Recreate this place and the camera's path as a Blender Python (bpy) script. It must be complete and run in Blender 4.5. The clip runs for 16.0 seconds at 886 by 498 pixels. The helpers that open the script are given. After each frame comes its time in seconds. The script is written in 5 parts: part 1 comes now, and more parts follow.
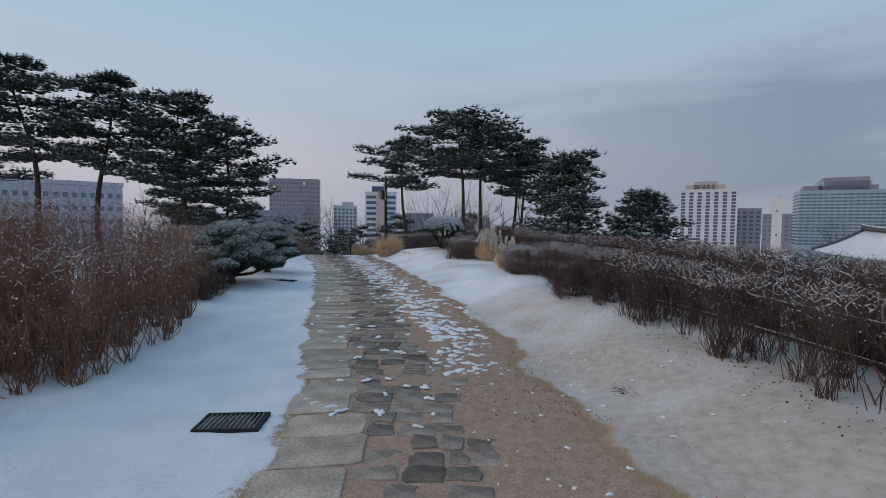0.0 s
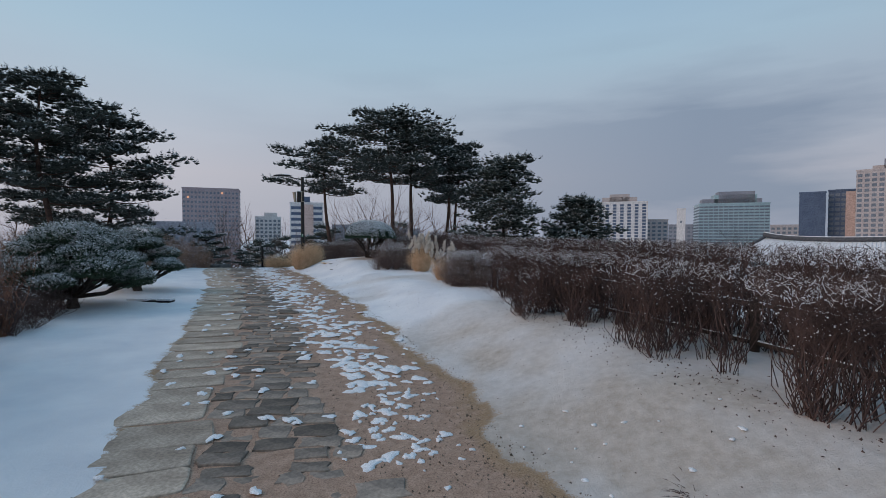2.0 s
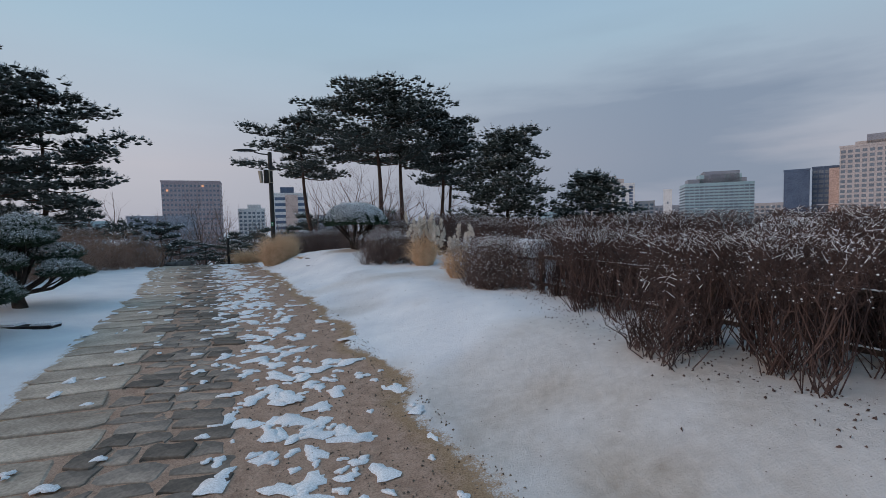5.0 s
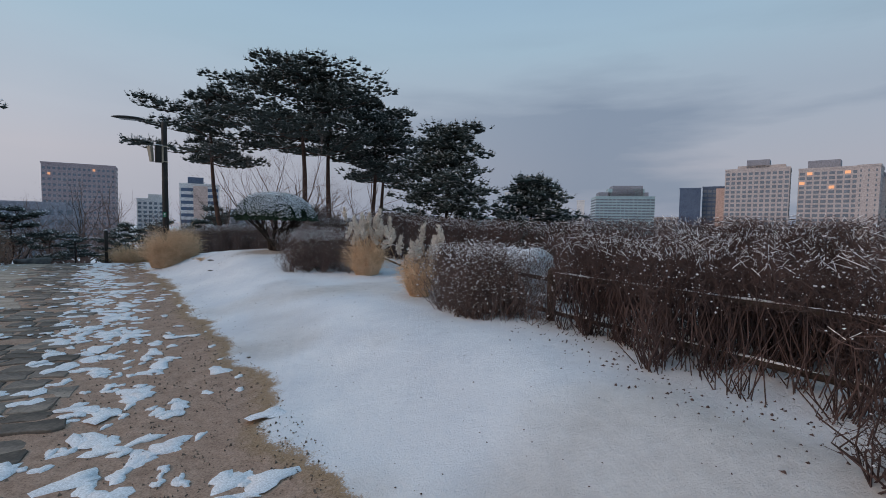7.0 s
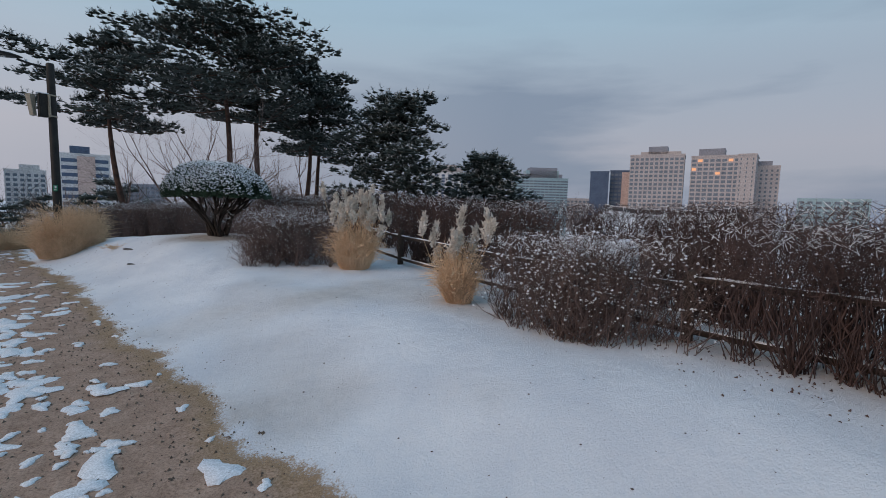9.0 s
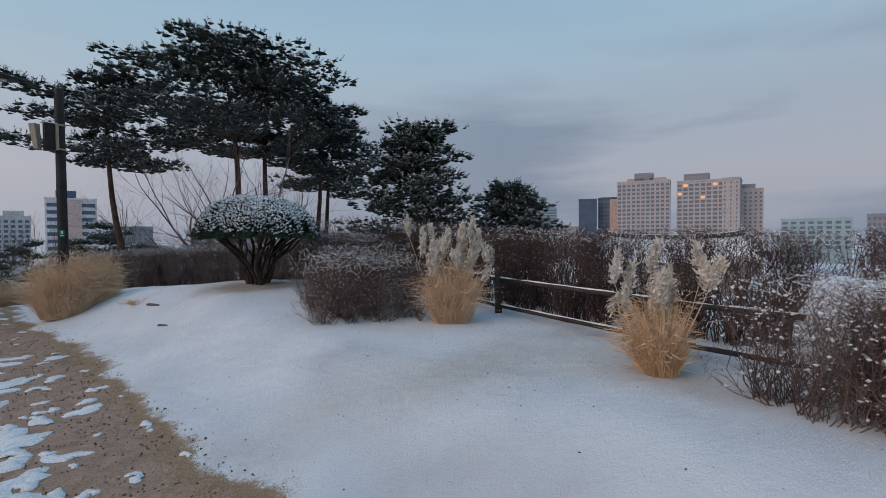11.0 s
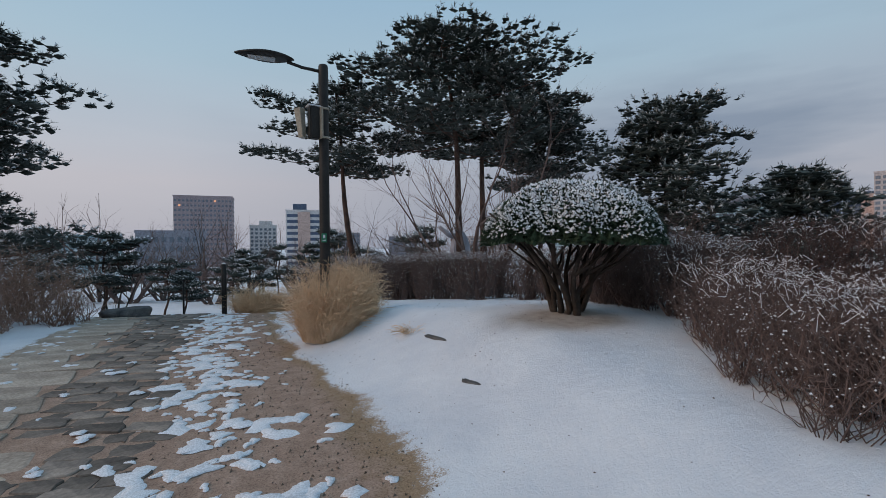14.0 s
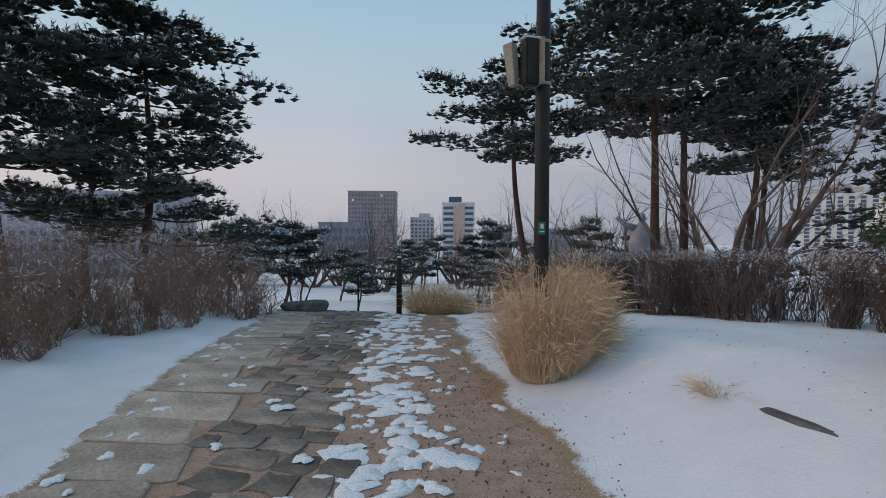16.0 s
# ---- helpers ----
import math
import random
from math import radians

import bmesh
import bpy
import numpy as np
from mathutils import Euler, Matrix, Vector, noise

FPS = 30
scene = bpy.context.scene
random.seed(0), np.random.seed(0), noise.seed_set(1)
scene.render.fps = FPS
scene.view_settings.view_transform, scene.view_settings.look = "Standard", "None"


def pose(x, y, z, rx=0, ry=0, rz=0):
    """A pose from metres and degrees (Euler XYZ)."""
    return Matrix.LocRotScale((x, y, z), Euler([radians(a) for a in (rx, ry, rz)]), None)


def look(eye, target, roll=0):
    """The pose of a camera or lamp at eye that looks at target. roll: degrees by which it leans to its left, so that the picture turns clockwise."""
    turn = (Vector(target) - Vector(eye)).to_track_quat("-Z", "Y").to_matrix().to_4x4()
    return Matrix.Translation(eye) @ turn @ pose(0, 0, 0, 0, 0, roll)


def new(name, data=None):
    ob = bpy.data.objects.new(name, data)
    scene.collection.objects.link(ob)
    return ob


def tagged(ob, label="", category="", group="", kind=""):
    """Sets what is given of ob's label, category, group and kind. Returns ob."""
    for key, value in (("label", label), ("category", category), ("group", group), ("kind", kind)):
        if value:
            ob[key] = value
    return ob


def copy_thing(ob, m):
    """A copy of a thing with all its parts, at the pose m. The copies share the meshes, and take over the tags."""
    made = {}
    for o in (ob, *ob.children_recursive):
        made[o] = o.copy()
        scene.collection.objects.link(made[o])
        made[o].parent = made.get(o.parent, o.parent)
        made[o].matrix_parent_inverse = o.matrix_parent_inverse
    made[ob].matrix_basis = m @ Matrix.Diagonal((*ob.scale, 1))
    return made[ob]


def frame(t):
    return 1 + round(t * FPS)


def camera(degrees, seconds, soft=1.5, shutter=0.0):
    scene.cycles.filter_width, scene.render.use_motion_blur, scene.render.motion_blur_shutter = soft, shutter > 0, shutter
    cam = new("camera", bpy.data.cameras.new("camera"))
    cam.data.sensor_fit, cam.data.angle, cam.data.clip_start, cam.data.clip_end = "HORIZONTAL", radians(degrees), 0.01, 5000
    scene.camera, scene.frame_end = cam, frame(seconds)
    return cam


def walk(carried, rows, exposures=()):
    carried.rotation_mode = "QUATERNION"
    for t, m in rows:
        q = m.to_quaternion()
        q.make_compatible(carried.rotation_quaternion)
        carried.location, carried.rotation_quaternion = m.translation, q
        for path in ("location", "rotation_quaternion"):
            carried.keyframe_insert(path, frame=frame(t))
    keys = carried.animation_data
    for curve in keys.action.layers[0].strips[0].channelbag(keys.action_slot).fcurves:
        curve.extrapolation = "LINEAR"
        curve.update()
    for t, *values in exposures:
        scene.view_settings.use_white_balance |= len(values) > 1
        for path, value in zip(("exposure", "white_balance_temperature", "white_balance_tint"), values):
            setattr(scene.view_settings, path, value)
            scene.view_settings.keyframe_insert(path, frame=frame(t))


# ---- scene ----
cam = camera(87.9, 16.0, soft=0.85)
METRES, EYE, TILT, LEAN, TURN = 19.0, 1.88, 0.0, 0.0, 0.0
ROWS = [
    (0.0, 0.0, 0.0, 0.0, 0.03, -3.22, -0.47),
    (0.5, 0.0008, 0.0362, -0.0045, -4.99, -3.32, 1.86),
    (1.0, 0.0047, 0.0707, -0.0065, -12.66, -2.27, -0.32),
    (1.5, 0.0029, 0.1038, -0.0101, -11.87, -5.68, -0.42),
    (2.0, 0.0055, 0.1322, -0.0124, -8.72, -1.75, -0.15),
    (2.5, 0.0051, 0.1646, -0.0136, -7.68, 5.31, 4.06),
    (3.0, 0.0046, 0.1974, -0.0166, -9.06, 0.62, 2.06),
    (3.5, 0.0037, 0.2298, -0.0193, -11.66, -1.69, -0.36),
    (4.0, 0.0041, 0.2603, -0.0189, -10.58, -4.56, 1.69),
    (6.5, 0.0078, 0.4157, -0.0194, -10.79, -0.98, 0.04),
    (7.0, -0.0002, 0.4486, -0.0206, -19.94, -3.15, -0.93),
    (7.5, -0.0062, 0.48, -0.0206, -27.69, -3.38, -0.93),
    (8.0, -0.0166, 0.5103, -0.0201, -30.25, -3.68, -2.05),
    (8.5, -0.0269, 0.5392, -0.0206, -29.51, -5.76, -1.75),
    (11.0, -0.0713, 0.6767, -0.0195, -31.12, -1.54, 0.39),
    (11.5, -0.0814, 0.7045, -0.0185, -25.22, -0.23, -0.83),
    (12.0, -0.0914, 0.7337, -0.0185, -18.76, -1.93, -1.61),
    (12.5, -0.0985, 0.7627, -0.0172, -11.5, -0.28, 0.05),
    (13.0, -0.1078, 0.7938, -0.0183, -12.18, -2.93, -1.49),
    (13.5, -0.1124, 0.8252, -0.0172, -8.3, -3.13, -1.05),
    (14.0, -0.1191, 0.8572, -0.0184, -9.19, -0.79, 0.34),
    (14.5, -0.1276, 0.8861, -0.0172, -2.68, -0.1, 0.15),
    (15.0, -0.1379, 0.917, -0.0168, 2.11, 1.92, 1.48),
    (15.5, -0.1501, 0.9419, -0.0174, 5.45, -0.7, 1.69),
    (16.0, -0.1641, 0.9683, -0.0179, 9.51, -1.77, -0.18),
]
walk(cam, [(t, pose(0, 0, EYE, TILT, LEAN, TURN) @ pose(METRES * x, METRES * y, METRES * z, 90 + pitch, roll, yaw)) for t, x, y, z, yaw, pitch, roll in ROWS],
     exposures=((0.0, 0.20, 7350, 13), (12.5, 0.14, 7450, 13), (16.0, 0.28, 7650, 13)))

# ---- world and sun ----
world = bpy.data.worlds.new("world")
scene.world = world
world.use_nodes = True
wn, wl = world.node_tree.nodes, world.node_tree.links
wn.clear()
w_out = wn.new("ShaderNodeOutputWorld")
w_bg = wn.new("ShaderNodeBackground")
w_sky = wn.new("ShaderNodeTexSky")
w_sky.sky_type = "NISHITA"
w_sky.sun_disc = False
w_sky.sun_elevation = radians(4)
w_sky.sun_rotation = radians(-75)
w_sky.air_density, w_sky.dust_density, w_sky.ozone_density = 1.0, 1.5, 2.0
w_co = wn.new("ShaderNodeTexCoord")
w_sep = wn.new("ShaderNodeSeparateXYZ")
wl.new(w_co.outputs["Generated"], w_sep.inputs[0])
# cloud-veil colour by height above the horizon
w_ramp = wn.new("ShaderNodeValToRGB")
wl.new(w_sep.outputs["Z"], w_ramp.inputs[0])
re = w_ramp.color_ramp.elements
re[0].position, re[0].color = 0.0, (0.37, 0.42, 0.55, 1)
re[1].position, re[1].color = 0.55, (0.225, 0.43, 0.67, 1)
for p, c in ((0.12, (0.46, 0.495, 0.61, 1)), (0.22, (0.41, 0.51, 0.655, 1)), (0.34, (0.33, 0.505, 0.68, 1))):
    e = re.new(p)
    e.color = c
# long flat cloud banks
w_map = wn.new("ShaderNodeMapping")
w_map.inputs["Scale"].default_value = (1.0, 1.0, 5.5)
wl.new(w_co.outputs["Generated"], w_map.inputs[0])
w_noise = wn.new("ShaderNodeTexNoise")
w_noise.inputs["Scale"].default_value, w_noise.inputs["Detail"].default_value = 1.5, 6.0
w_noise.inputs["Roughness"].default_value = 0.5
wl.new(w_map.outputs[0], w_noise.inputs["Vector"])
w_cr = wn.new("ShaderNodeMapRange")
w_cr.inputs[1].default_value, w_cr.inputs[2].default_value = 0.43, 0.58
w_cr.inputs[4].default_value = 0.72
wl.new(w_noise.outputs["Fac"], w_cr.inputs[0])
w_side = wn.new("ShaderNodeMapRange")      # banks thicken towards +x
w_side.inputs[1].default_value, w_side.inputs[2].default_value = -0.35, 0.6
w_side.inputs[3].default_value, w_side.inputs[4].default_value = 0.12, 1.0
wl.new(w_sep.outputs["X"], w_side.inputs[0])
w_high = wn.new("ShaderNodeMapRange")      # and thin out overhead
w_high.inputs[1].default_value, w_high.inputs[2].default_value = 0.24, 0.38
w_high.inputs[3].default_value, w_high.inputs[4].default_value = 1.0, 0.15
wl.new(w_sep.outputs["Z"], w_high.inputs[0])
w_m1 = wn.new("ShaderNodeMath")
w_m1.operation = "MULTIPLY"
wl.new(w_side.outputs[0], w_m1.inputs[0])
wl.new(w_high.outputs[0], w_m1.inputs[1])
w_m0 = wn.new("ShaderNodeMath")
w_m0.operation = "MULTIPLY_ADD"
w_m0.inputs[1].default_value, w_m0.inputs[2].default_value = 0.62, 0.40
wl.new(w_cr.outputs[0], w_m0.inputs[0])
w_m2 = wn.new("ShaderNodeMath")
w_m2.operation = "MULTIPLY"
wl.new(w_m1.outputs[0], w_m2.inputs[0])
wl.new(w_m0.outputs[0], w_m2.inputs[1])
w_mix = wn.new("ShaderNodeMixRGB")
w_mix.inputs[2].default_value = (0.165, 0.24, 0.37, 1)
wl.new(w_m2.outputs[0], w_mix.inputs[0])
wl.new(w_ramp.outputs[0], w_mix.inputs[1])
# clear sky shows through the veil
w_scale = wn.new("ShaderNodeMixRGB")
w_scale.blend_type = "MULTIPLY"
w_scale.inputs[0].default_value = 1.0
w_scale.inputs[2].default_value = (0.10, 0.10, 0.10, 1)
wl.new(w_sky.outputs[0], w_scale.inputs[1])
w_add = wn.new("ShaderNodeMixRGB")
w_add.inputs[0].default_value = 0.90
wl.new(w_scale.outputs[0], w_add.inputs[1])
wl.new(w_mix.outputs[0], w_add.inputs[2])
wl.new(w_add.outputs[0], w_bg.inputs[0])
w_bg.inputs[1].default_value = 1.0
wl.new(w_bg.outputs[0], w_out.inputs[0])

sun_data = bpy.data.lights.new("sun", "SUN")
sun_data.energy, sun_data.angle, sun_data.color = 1.08, radians(45), (1.0, 0.76, 0.63)
sun = new("sun", sun_data)
sun.matrix_world = look((0, 0, 0), (0.94, 0.1, -0.52))


# ---- materials ----
def shader(name, rough=0.8, metal=0.0):
    m = bpy.data.materials.new(name)
    m.use_nodes = True
    b = m.node_tree.nodes["Principled BSDF"]
    b.inputs["Roughness"].default_value, b.inputs["Metallic"].default_value = rough, metal
    b.inputs["Specular IOR Level"].default_value = 0.2
    return m, m.node_tree.nodes, m.node_tree.links, b


def noise_tex(n, l, scale, detail=5.0, rough=0.55):
    co = n.new("ShaderNodeTexCoord")
    t = n.new("ShaderNodeTexNoise")
    t.inputs["Scale"].default_value, t.inputs["Detail"].default_value, t.inputs["Roughness"].default_value = scale, detail, rough
    l.new(co.outputs["Object"], t.inputs["Vector"])
    return t


def ramp(n, l, fac, stops):
    r = n.new("ShaderNodeValToRGB")
    l.new(fac, r.inputs[0])
    el = r.color_ramp.elements
    el[0].position, el[0].color = stops[0][0], (*stops[0][1], 1)
    el[1].position, el[1].color = stops[-1][0], (*stops[-1][1], 1)
    for p, c in stops[1:-1]:
        e = el.new(p)
        e.color = (*c, 1)
    return r


def mix(n, l, kind, fac, a, b):
    m = n.new("ShaderNodeMixRGB")
    m.blend_type = kind
    for i, v in enumerate((fac, a, b)):
        if isinstance(v, (int, float)):
            m.inputs[i].default_value = v
        elif isinstance(v, tuple):
            m.inputs[i].default_value = (*v, 1)
        else:
            l.new(v, m.inputs[i])
    return m


def bump(n, l, b, height, strength, dist=0.01):
    u = n.new("ShaderNodeBump")
    u.inputs["Strength"].default_value, u.inputs["Distance"].default_value = strength, dist
    l.new(height, u.inputs["Height"])
    l.new(u.outputs[0], b.inputs["Normal"])


def plain(name, dark, light, scale=6.0, rough=0.8, metal=0.0, fine=60.0, relief=0.3, vary=0.0):
    """Two-scale mottled material from a dark to a light colour; vary: spread between pieces."""
    m, n, l, b = shader(name, rough, metal)
    big, small = noise_tex(n, l, scale), noise_tex(n, l, fine, 3)
    r = ramp(n, l, big.outputs["Fac"], ((0.3, dark), (0.7, light)))
    r2 = ramp(n, l, small.outputs["Fac"], ((0.3, (0.72, 0.72, 0.72)), (0.7, (1.18, 1.18, 1.18))))
    c = mix(n, l, "MULTIPLY", 1.0, r.outputs[0], r2.outputs[0])
    if vary:
        info = n.new("ShaderNodeObjectInfo")
        rv = ramp(n, l, info.outputs["Random"], ((0.0, (1 - vary,) * 3), (1.0, (1 + vary,) * 3)))
        c = mix(n, l, "MULTIPLY", 1.0, c.outputs[0], rv.outputs[0])
    l.new(c.outputs[0], b.inputs["Base Color"])
    if relief:
        bump(n, l, b, small.outputs["Fac"], relief, 0.004)
    return m


MAT_SNOW = plain("snow", (0.74, 0.76, 0.80), (0.84, 0.85, 0.87), 2.5, 0.6, fine=90, relief=0.4)
MAT_TWIG = plain("twig_bark", (0.055, 0.038, 0.036), (0.135, 0.088, 0.080), 3.0, 0.85, relief=0)
MAT_TWIG_RED = plain("twig_red", (0.15, 0.070, 0.050), (0.36, 0.180, 0.125), 2.0, 0.85, relief=0)
MAT_TWIG_GREY = plain("twig_grey", (0.090, 0.063, 0.057), (0.21, 0.15, 0.134), 3.0, 0.85, relief=0)
MAT_TWIG_DRY = plain("twig_dry", (0.19, 0.108, 0.080), (0.43, 0.28, 0.215), 2.0, 0.85, relief=0)
MAT_BARK = plain("pine_bark", (0.040, 0.028, 0.024), (0.125, 0.070, 0.052), 3.0, 0.9, fine=25, relief=0.8)
MAT_BARK_DARK = plain("dark_bark", (0.03, 0.024, 0.02), (0.085, 0.065, 0.055), 4.0, 0.9, fine=30, relief=0.8)
MAT_NEEDLE = plain("pine_needles", (0.022, 0.031, 0.028), (0.068, 0.080, 0.068), 1.2, 0.6, relief=0)
MAT_FROST = plain("frosted_needles", (0.27, 0.31, 0.31), (0.50, 0.54, 0.55), 2.0, 0.7, relief=0)
MAT_YEW = plain("dense_needles", (0.016, 0.034, 0.020), (0.050, 0.078, 0.045), 4.0, 0.6, relief=0)
MAT_STRAW = plain("dry_grass", (0.60, 0.385, 0.235), (0.86, 0.64, 0.44), 5.0, 0.8, relief=0)
MAT_PLUME = plain("grass_plume", (0.60, 0.52, 0.44), (0.76, 0.71, 0.65), 8.0, 0.9, relief=0)
MAT_SLAB = plain("path_slab", (0.27, 0.215, 0.172), (0.56, 0.465, 0.385), 2.0, 0.92, fine=35, relief=0.5, vary=0.16)
MAT_COBBLE = plain("dark_cobble", (0.10, 0.088, 0.08), (0.33, 0.268, 0.222), 3.0, 0.8, fine=30, relief=0.6, vary=0.42)
MAT_ROCK = plain("rock", (0.05, 0.05, 0.052), (0.17, 0.165, 0.16), 6.0, 0.8, fine=40, relief=0.8)
MAT_IRON = plain("dark_iron", (0.02, 0.02, 0.022), (0.055, 0.05, 0.05), 8.0, 0.55, 0.5, relief=0.2)
MAT_POST = plain("painted_steel", (0.018, 0.017, 0.017), (0.034, 0.032, 0.030), 5.0, 0.5, relief=0.15)
MAT_RAIL = plain("weathered_rail", (0.035, 0.026, 0.022), (0.085, 0.062, 0.05), 4.0, 0.8, relief=0.5)
MAT_TAN = plain("tan_metal", (0.30, 0.26, 0.21), (0.40, 0.35, 0.28), 8.0, 0.5, relief=0.1)
MAT_LENS = plain("lamp_glass", (0.45, 0.47, 0.48), (0.55, 0.57, 0.58), 8.0, 0.3, relief=0)
MAT_GREEN = plain("green_sign", (0.02, 0.16, 0.10), (0.03, 0.22, 0.13), 8.0, 0.5, relief=0)
MAT_WHITE = plain("white_paint", (0.62, 0.63, 0.64), (0.76, 0.76, 0.76), 4.0, 0.6, relief=0.1)
MAT_TILE = plain("roof_tile", (0.05, 0.055, 0.065), (0.12, 0.125, 0.135), 4.0, 0.8, relief=0.2)


def facade(name, dark, light, rough=0.7, scale=0.15):
    return plain(name, dark, light, scale, rough, fine=1.2, relief=0)


# brown, violet, teal and window colours are paled to paint in distance haze
MAT_F_BROWN = facade("hazed_brown_facade", (0.30, 0.24, 0.26), (0.36, 0.30, 0.31))
MAT_F_BEIGE = facade("beige_facade", (0.38, 0.34, 0.335), (0.47, 0.42, 0.41))
MAT_F_WHITE = facade("white_facade", (0.56, 0.54, 0.54), (0.66, 0.64, 0.63))
MAT_F_GREY = facade("grey_facade", (0.22, 0.23, 0.27), (0.28, 0.29, 0.33))
MAT_F_PALE = facade("hazed_violet_facade", (0.40, 0.37, 0.42), (0.46, 0.43, 0.47))
# pink of low dawn sun on a facade, put into its colour
MAT_F_PINK = facade("dawn_pink_facade", (0.50, 0.36, 0.32), (0.58, 0.43, 0.38))
MAT_F_BLUE = facade("dark_blue_glass", (0.07, 0.10, 0.16), (0.10, 0.14, 0.21), 0.3)
MAT_F_TEAL = facade("hazed_teal_glass", (0.27, 0.39, 0.43), (0.34, 0.46, 0.49), 0.3)
MAT_WINDOW = facade("hazed_far_window", (0.13, 0.155, 0.19), (0.20, 0.23, 0.27), 0.25)
MAT_LIT, _n, _l, _b = shader("lit_window", 0.5)
_b.inputs["Base Color"].default_value = (0.6, 0.35, 0.2, 1)
_b.inputs["Emission Color"].default_value = (1.0, 0.42, 0.22, 1)
_b.inputs["Emission Strength"].default_value = 0.5

# ground: snow, sandy path, trodden brown margin, by the distance to the path's edges
MAT_GROUND, n, l, b = shader("snowy_ground", 0.75)
att = n.new("ShaderNodeAttribute")
att.attribute_name = "sand"
dirt = n.new("ShaderNodeAttribute")
dirt.attribute_name = "dirt"
t1, t2, t3 = noise_tex(n, l, 1.3), noise_tex(n, l, 9.0, 6, 0.65), noise_tex(n, l, 70.0, 4, 0.7)
sandc = ramp(n, l, t2.outputs["Fac"], ((0.25, (0.31, 0.20, 0.148)), (0.55, (0.46, 0.31, 0.235)), (0.8, (0.55, 0.385, 0.30))))
grit = ramp(n, l, t3.outputs["Fac"], ((0.32, (0.55, 0.52, 0.50)), (0.55, (1, 1, 1)), (0.75, (1.15, 1.12, 1.1))))
sandc = mix(n, l, "MULTIPLY", 1.0, sandc.outputs[0], grit.outputs[0])
straw = ramp(n, l, t3.outputs["Fac"], ((0.3, (0.20, 0.125, 0.068)), (0.7, (0.42, 0.29, 0.17))))
snowc = ramp(n, l, t1.outputs["Fac"], ((0.3, (0.64, 0.665, 0.71)), (0.7, (0.78, 0.79, 0.81))))
dirtc = ramp(n, l, t2.outputs["Fac"], ((0.3, (0.38, 0.325, 0.28)), (0.7, (0.55, 0.495, 0.45))))
snowd = mix(n, l, "MIX", dirt.outputs["Fac"], snowc.outputs[0], dirtc.outputs[0])


def math_node(op, a, b_, c=None, clamp=False):
    m = n.new("ShaderNodeMath")
    m.operation, m.use_clamp = op, clamp
    for i, v in enumerate((a, b_, c)):
        if v is None:
            continue
        if isinstance(v, (int, float)):
            m.inputs[i].default_value = v
        else:
            l.new(v, m.inputs[i])
    return m.outputs[0]


wob = math_node("MULTIPLY_ADD", t2.outputs["Fac"], 0.30, -0.15)
wob2 = math_node("MULTIPLY_ADD", t3.outputs["Fac"], 0.30, -0.15)
edge = math_node("ADD", math_node("ADD", att.outputs["Fac"], wob), wob2)
f_sand = math_node("MULTIPLY_ADD", edge, 14.0, 0.5, True)            # 1 on the bare path
f_margin = math_node("MULTIPLY_ADD", edge, -6.0, 1.6, True)           # 1 at the path's rim
bare = mix(n, l, "MIX", math_node("MULTIPLY", f_margin, 0.75), sandc.outputs[0], straw.outputs[0])
col = mix(n, l, "MIX", f_sand, snowd.outputs[0], bare.outputs[0])
l.new(col.outputs[0], b.inputs["Base Color"])
hsum = math_node("ADD", t2.outputs["Fac"], math_node("MULTIPLY", t3.outputs["Fac"], 0.5))
bump(n, l, b, hsum, 0.6, 0.03)

# ---- the lie of the land ----
YS = (-6, 0, 3.35, 5.3, 7.2, 10.9, 14, 17, 20, 23, 27, 31)
YR = (-6, 0, 3.35, 5.3, 6.4, 7.7, 10.9, 14, 17.3, 19, 21.5, 23, 27, 31)
LEFT = (-1.0, -1.2, -1.45, -1.65, -2.25, -3.05, -3.95, -4.7, -5.7, -6.85, -8.0, -8.8)
MID = (1.0, 0.7, 0.35, 0.1, -0.45, -1.25, -2.2, -3.0, -4.0, -4.9, -5.9, -6.5)
RIGHT = (2.2, 2.0, 1.75, 1.5, 1.1, 1.15, 0.35, -0.45, -1.5, -1.95, -2.75, -3.4, -4.4, -5.0)


def left(y):
    return np.interp(y, YS, LEFT)


def mid(y):
    return np.interp(y, YS, MID)


def right(y):
    return np.interp(y, YR, RIGHT)


def smooth(a, b_, x):
    t = np.clip((np.asarray(x, float) - a) / (b_ - a), 0, 1)
    return t * t * (3 - 2 * t)


LATTICE = np.random.RandomState(7).rand(256, 256)


def value_noise(x, y):
    x, y = np.asarray(x, float), np.asarray(y, float)
    xi, yi = np.floor(x).astype(int), np.floor(y).astype(int)
    fx, fy = x - xi, y - yi
    fx, fy = fx * fx * (3 - 2 * fx), fy * fy * (3 - 2 * fy)
    g = lambda a, b_: LATTICE[a % 256, b_ % 256]
    return ((g(xi, yi) * (1 - fx) + g(xi + 1, yi) * fx) * (1 - fy) + (g(xi, yi + 1) * (1 - fx) + g(xi + 1, yi + 1) * fx) * fy)


def fbm(x, y, octaves=4):
    s, a, tot = 0, 1.0, 0
    for i in range(octaves):
        s = s + a * value_noise(np.asarray(x) * 2 ** i + 17 * i, np.asarray(y) * 2 ** i + 31 * i)
        tot += a
        a *= 0.5
    return s / tot


def sand_mask(x, y):
    """Metres inside the bare path, negative outside it."""
    d = np.minimum(np.asarray(x) - left(y), right(y) - np.asarray(x))
    d = d + (fbm(np.asarray(x) * 1.6, np.asarray(y) * 1.6, 4) - 0.5) * 0.55
    return np.minimum(d, 28.5 - np.asarray(y))


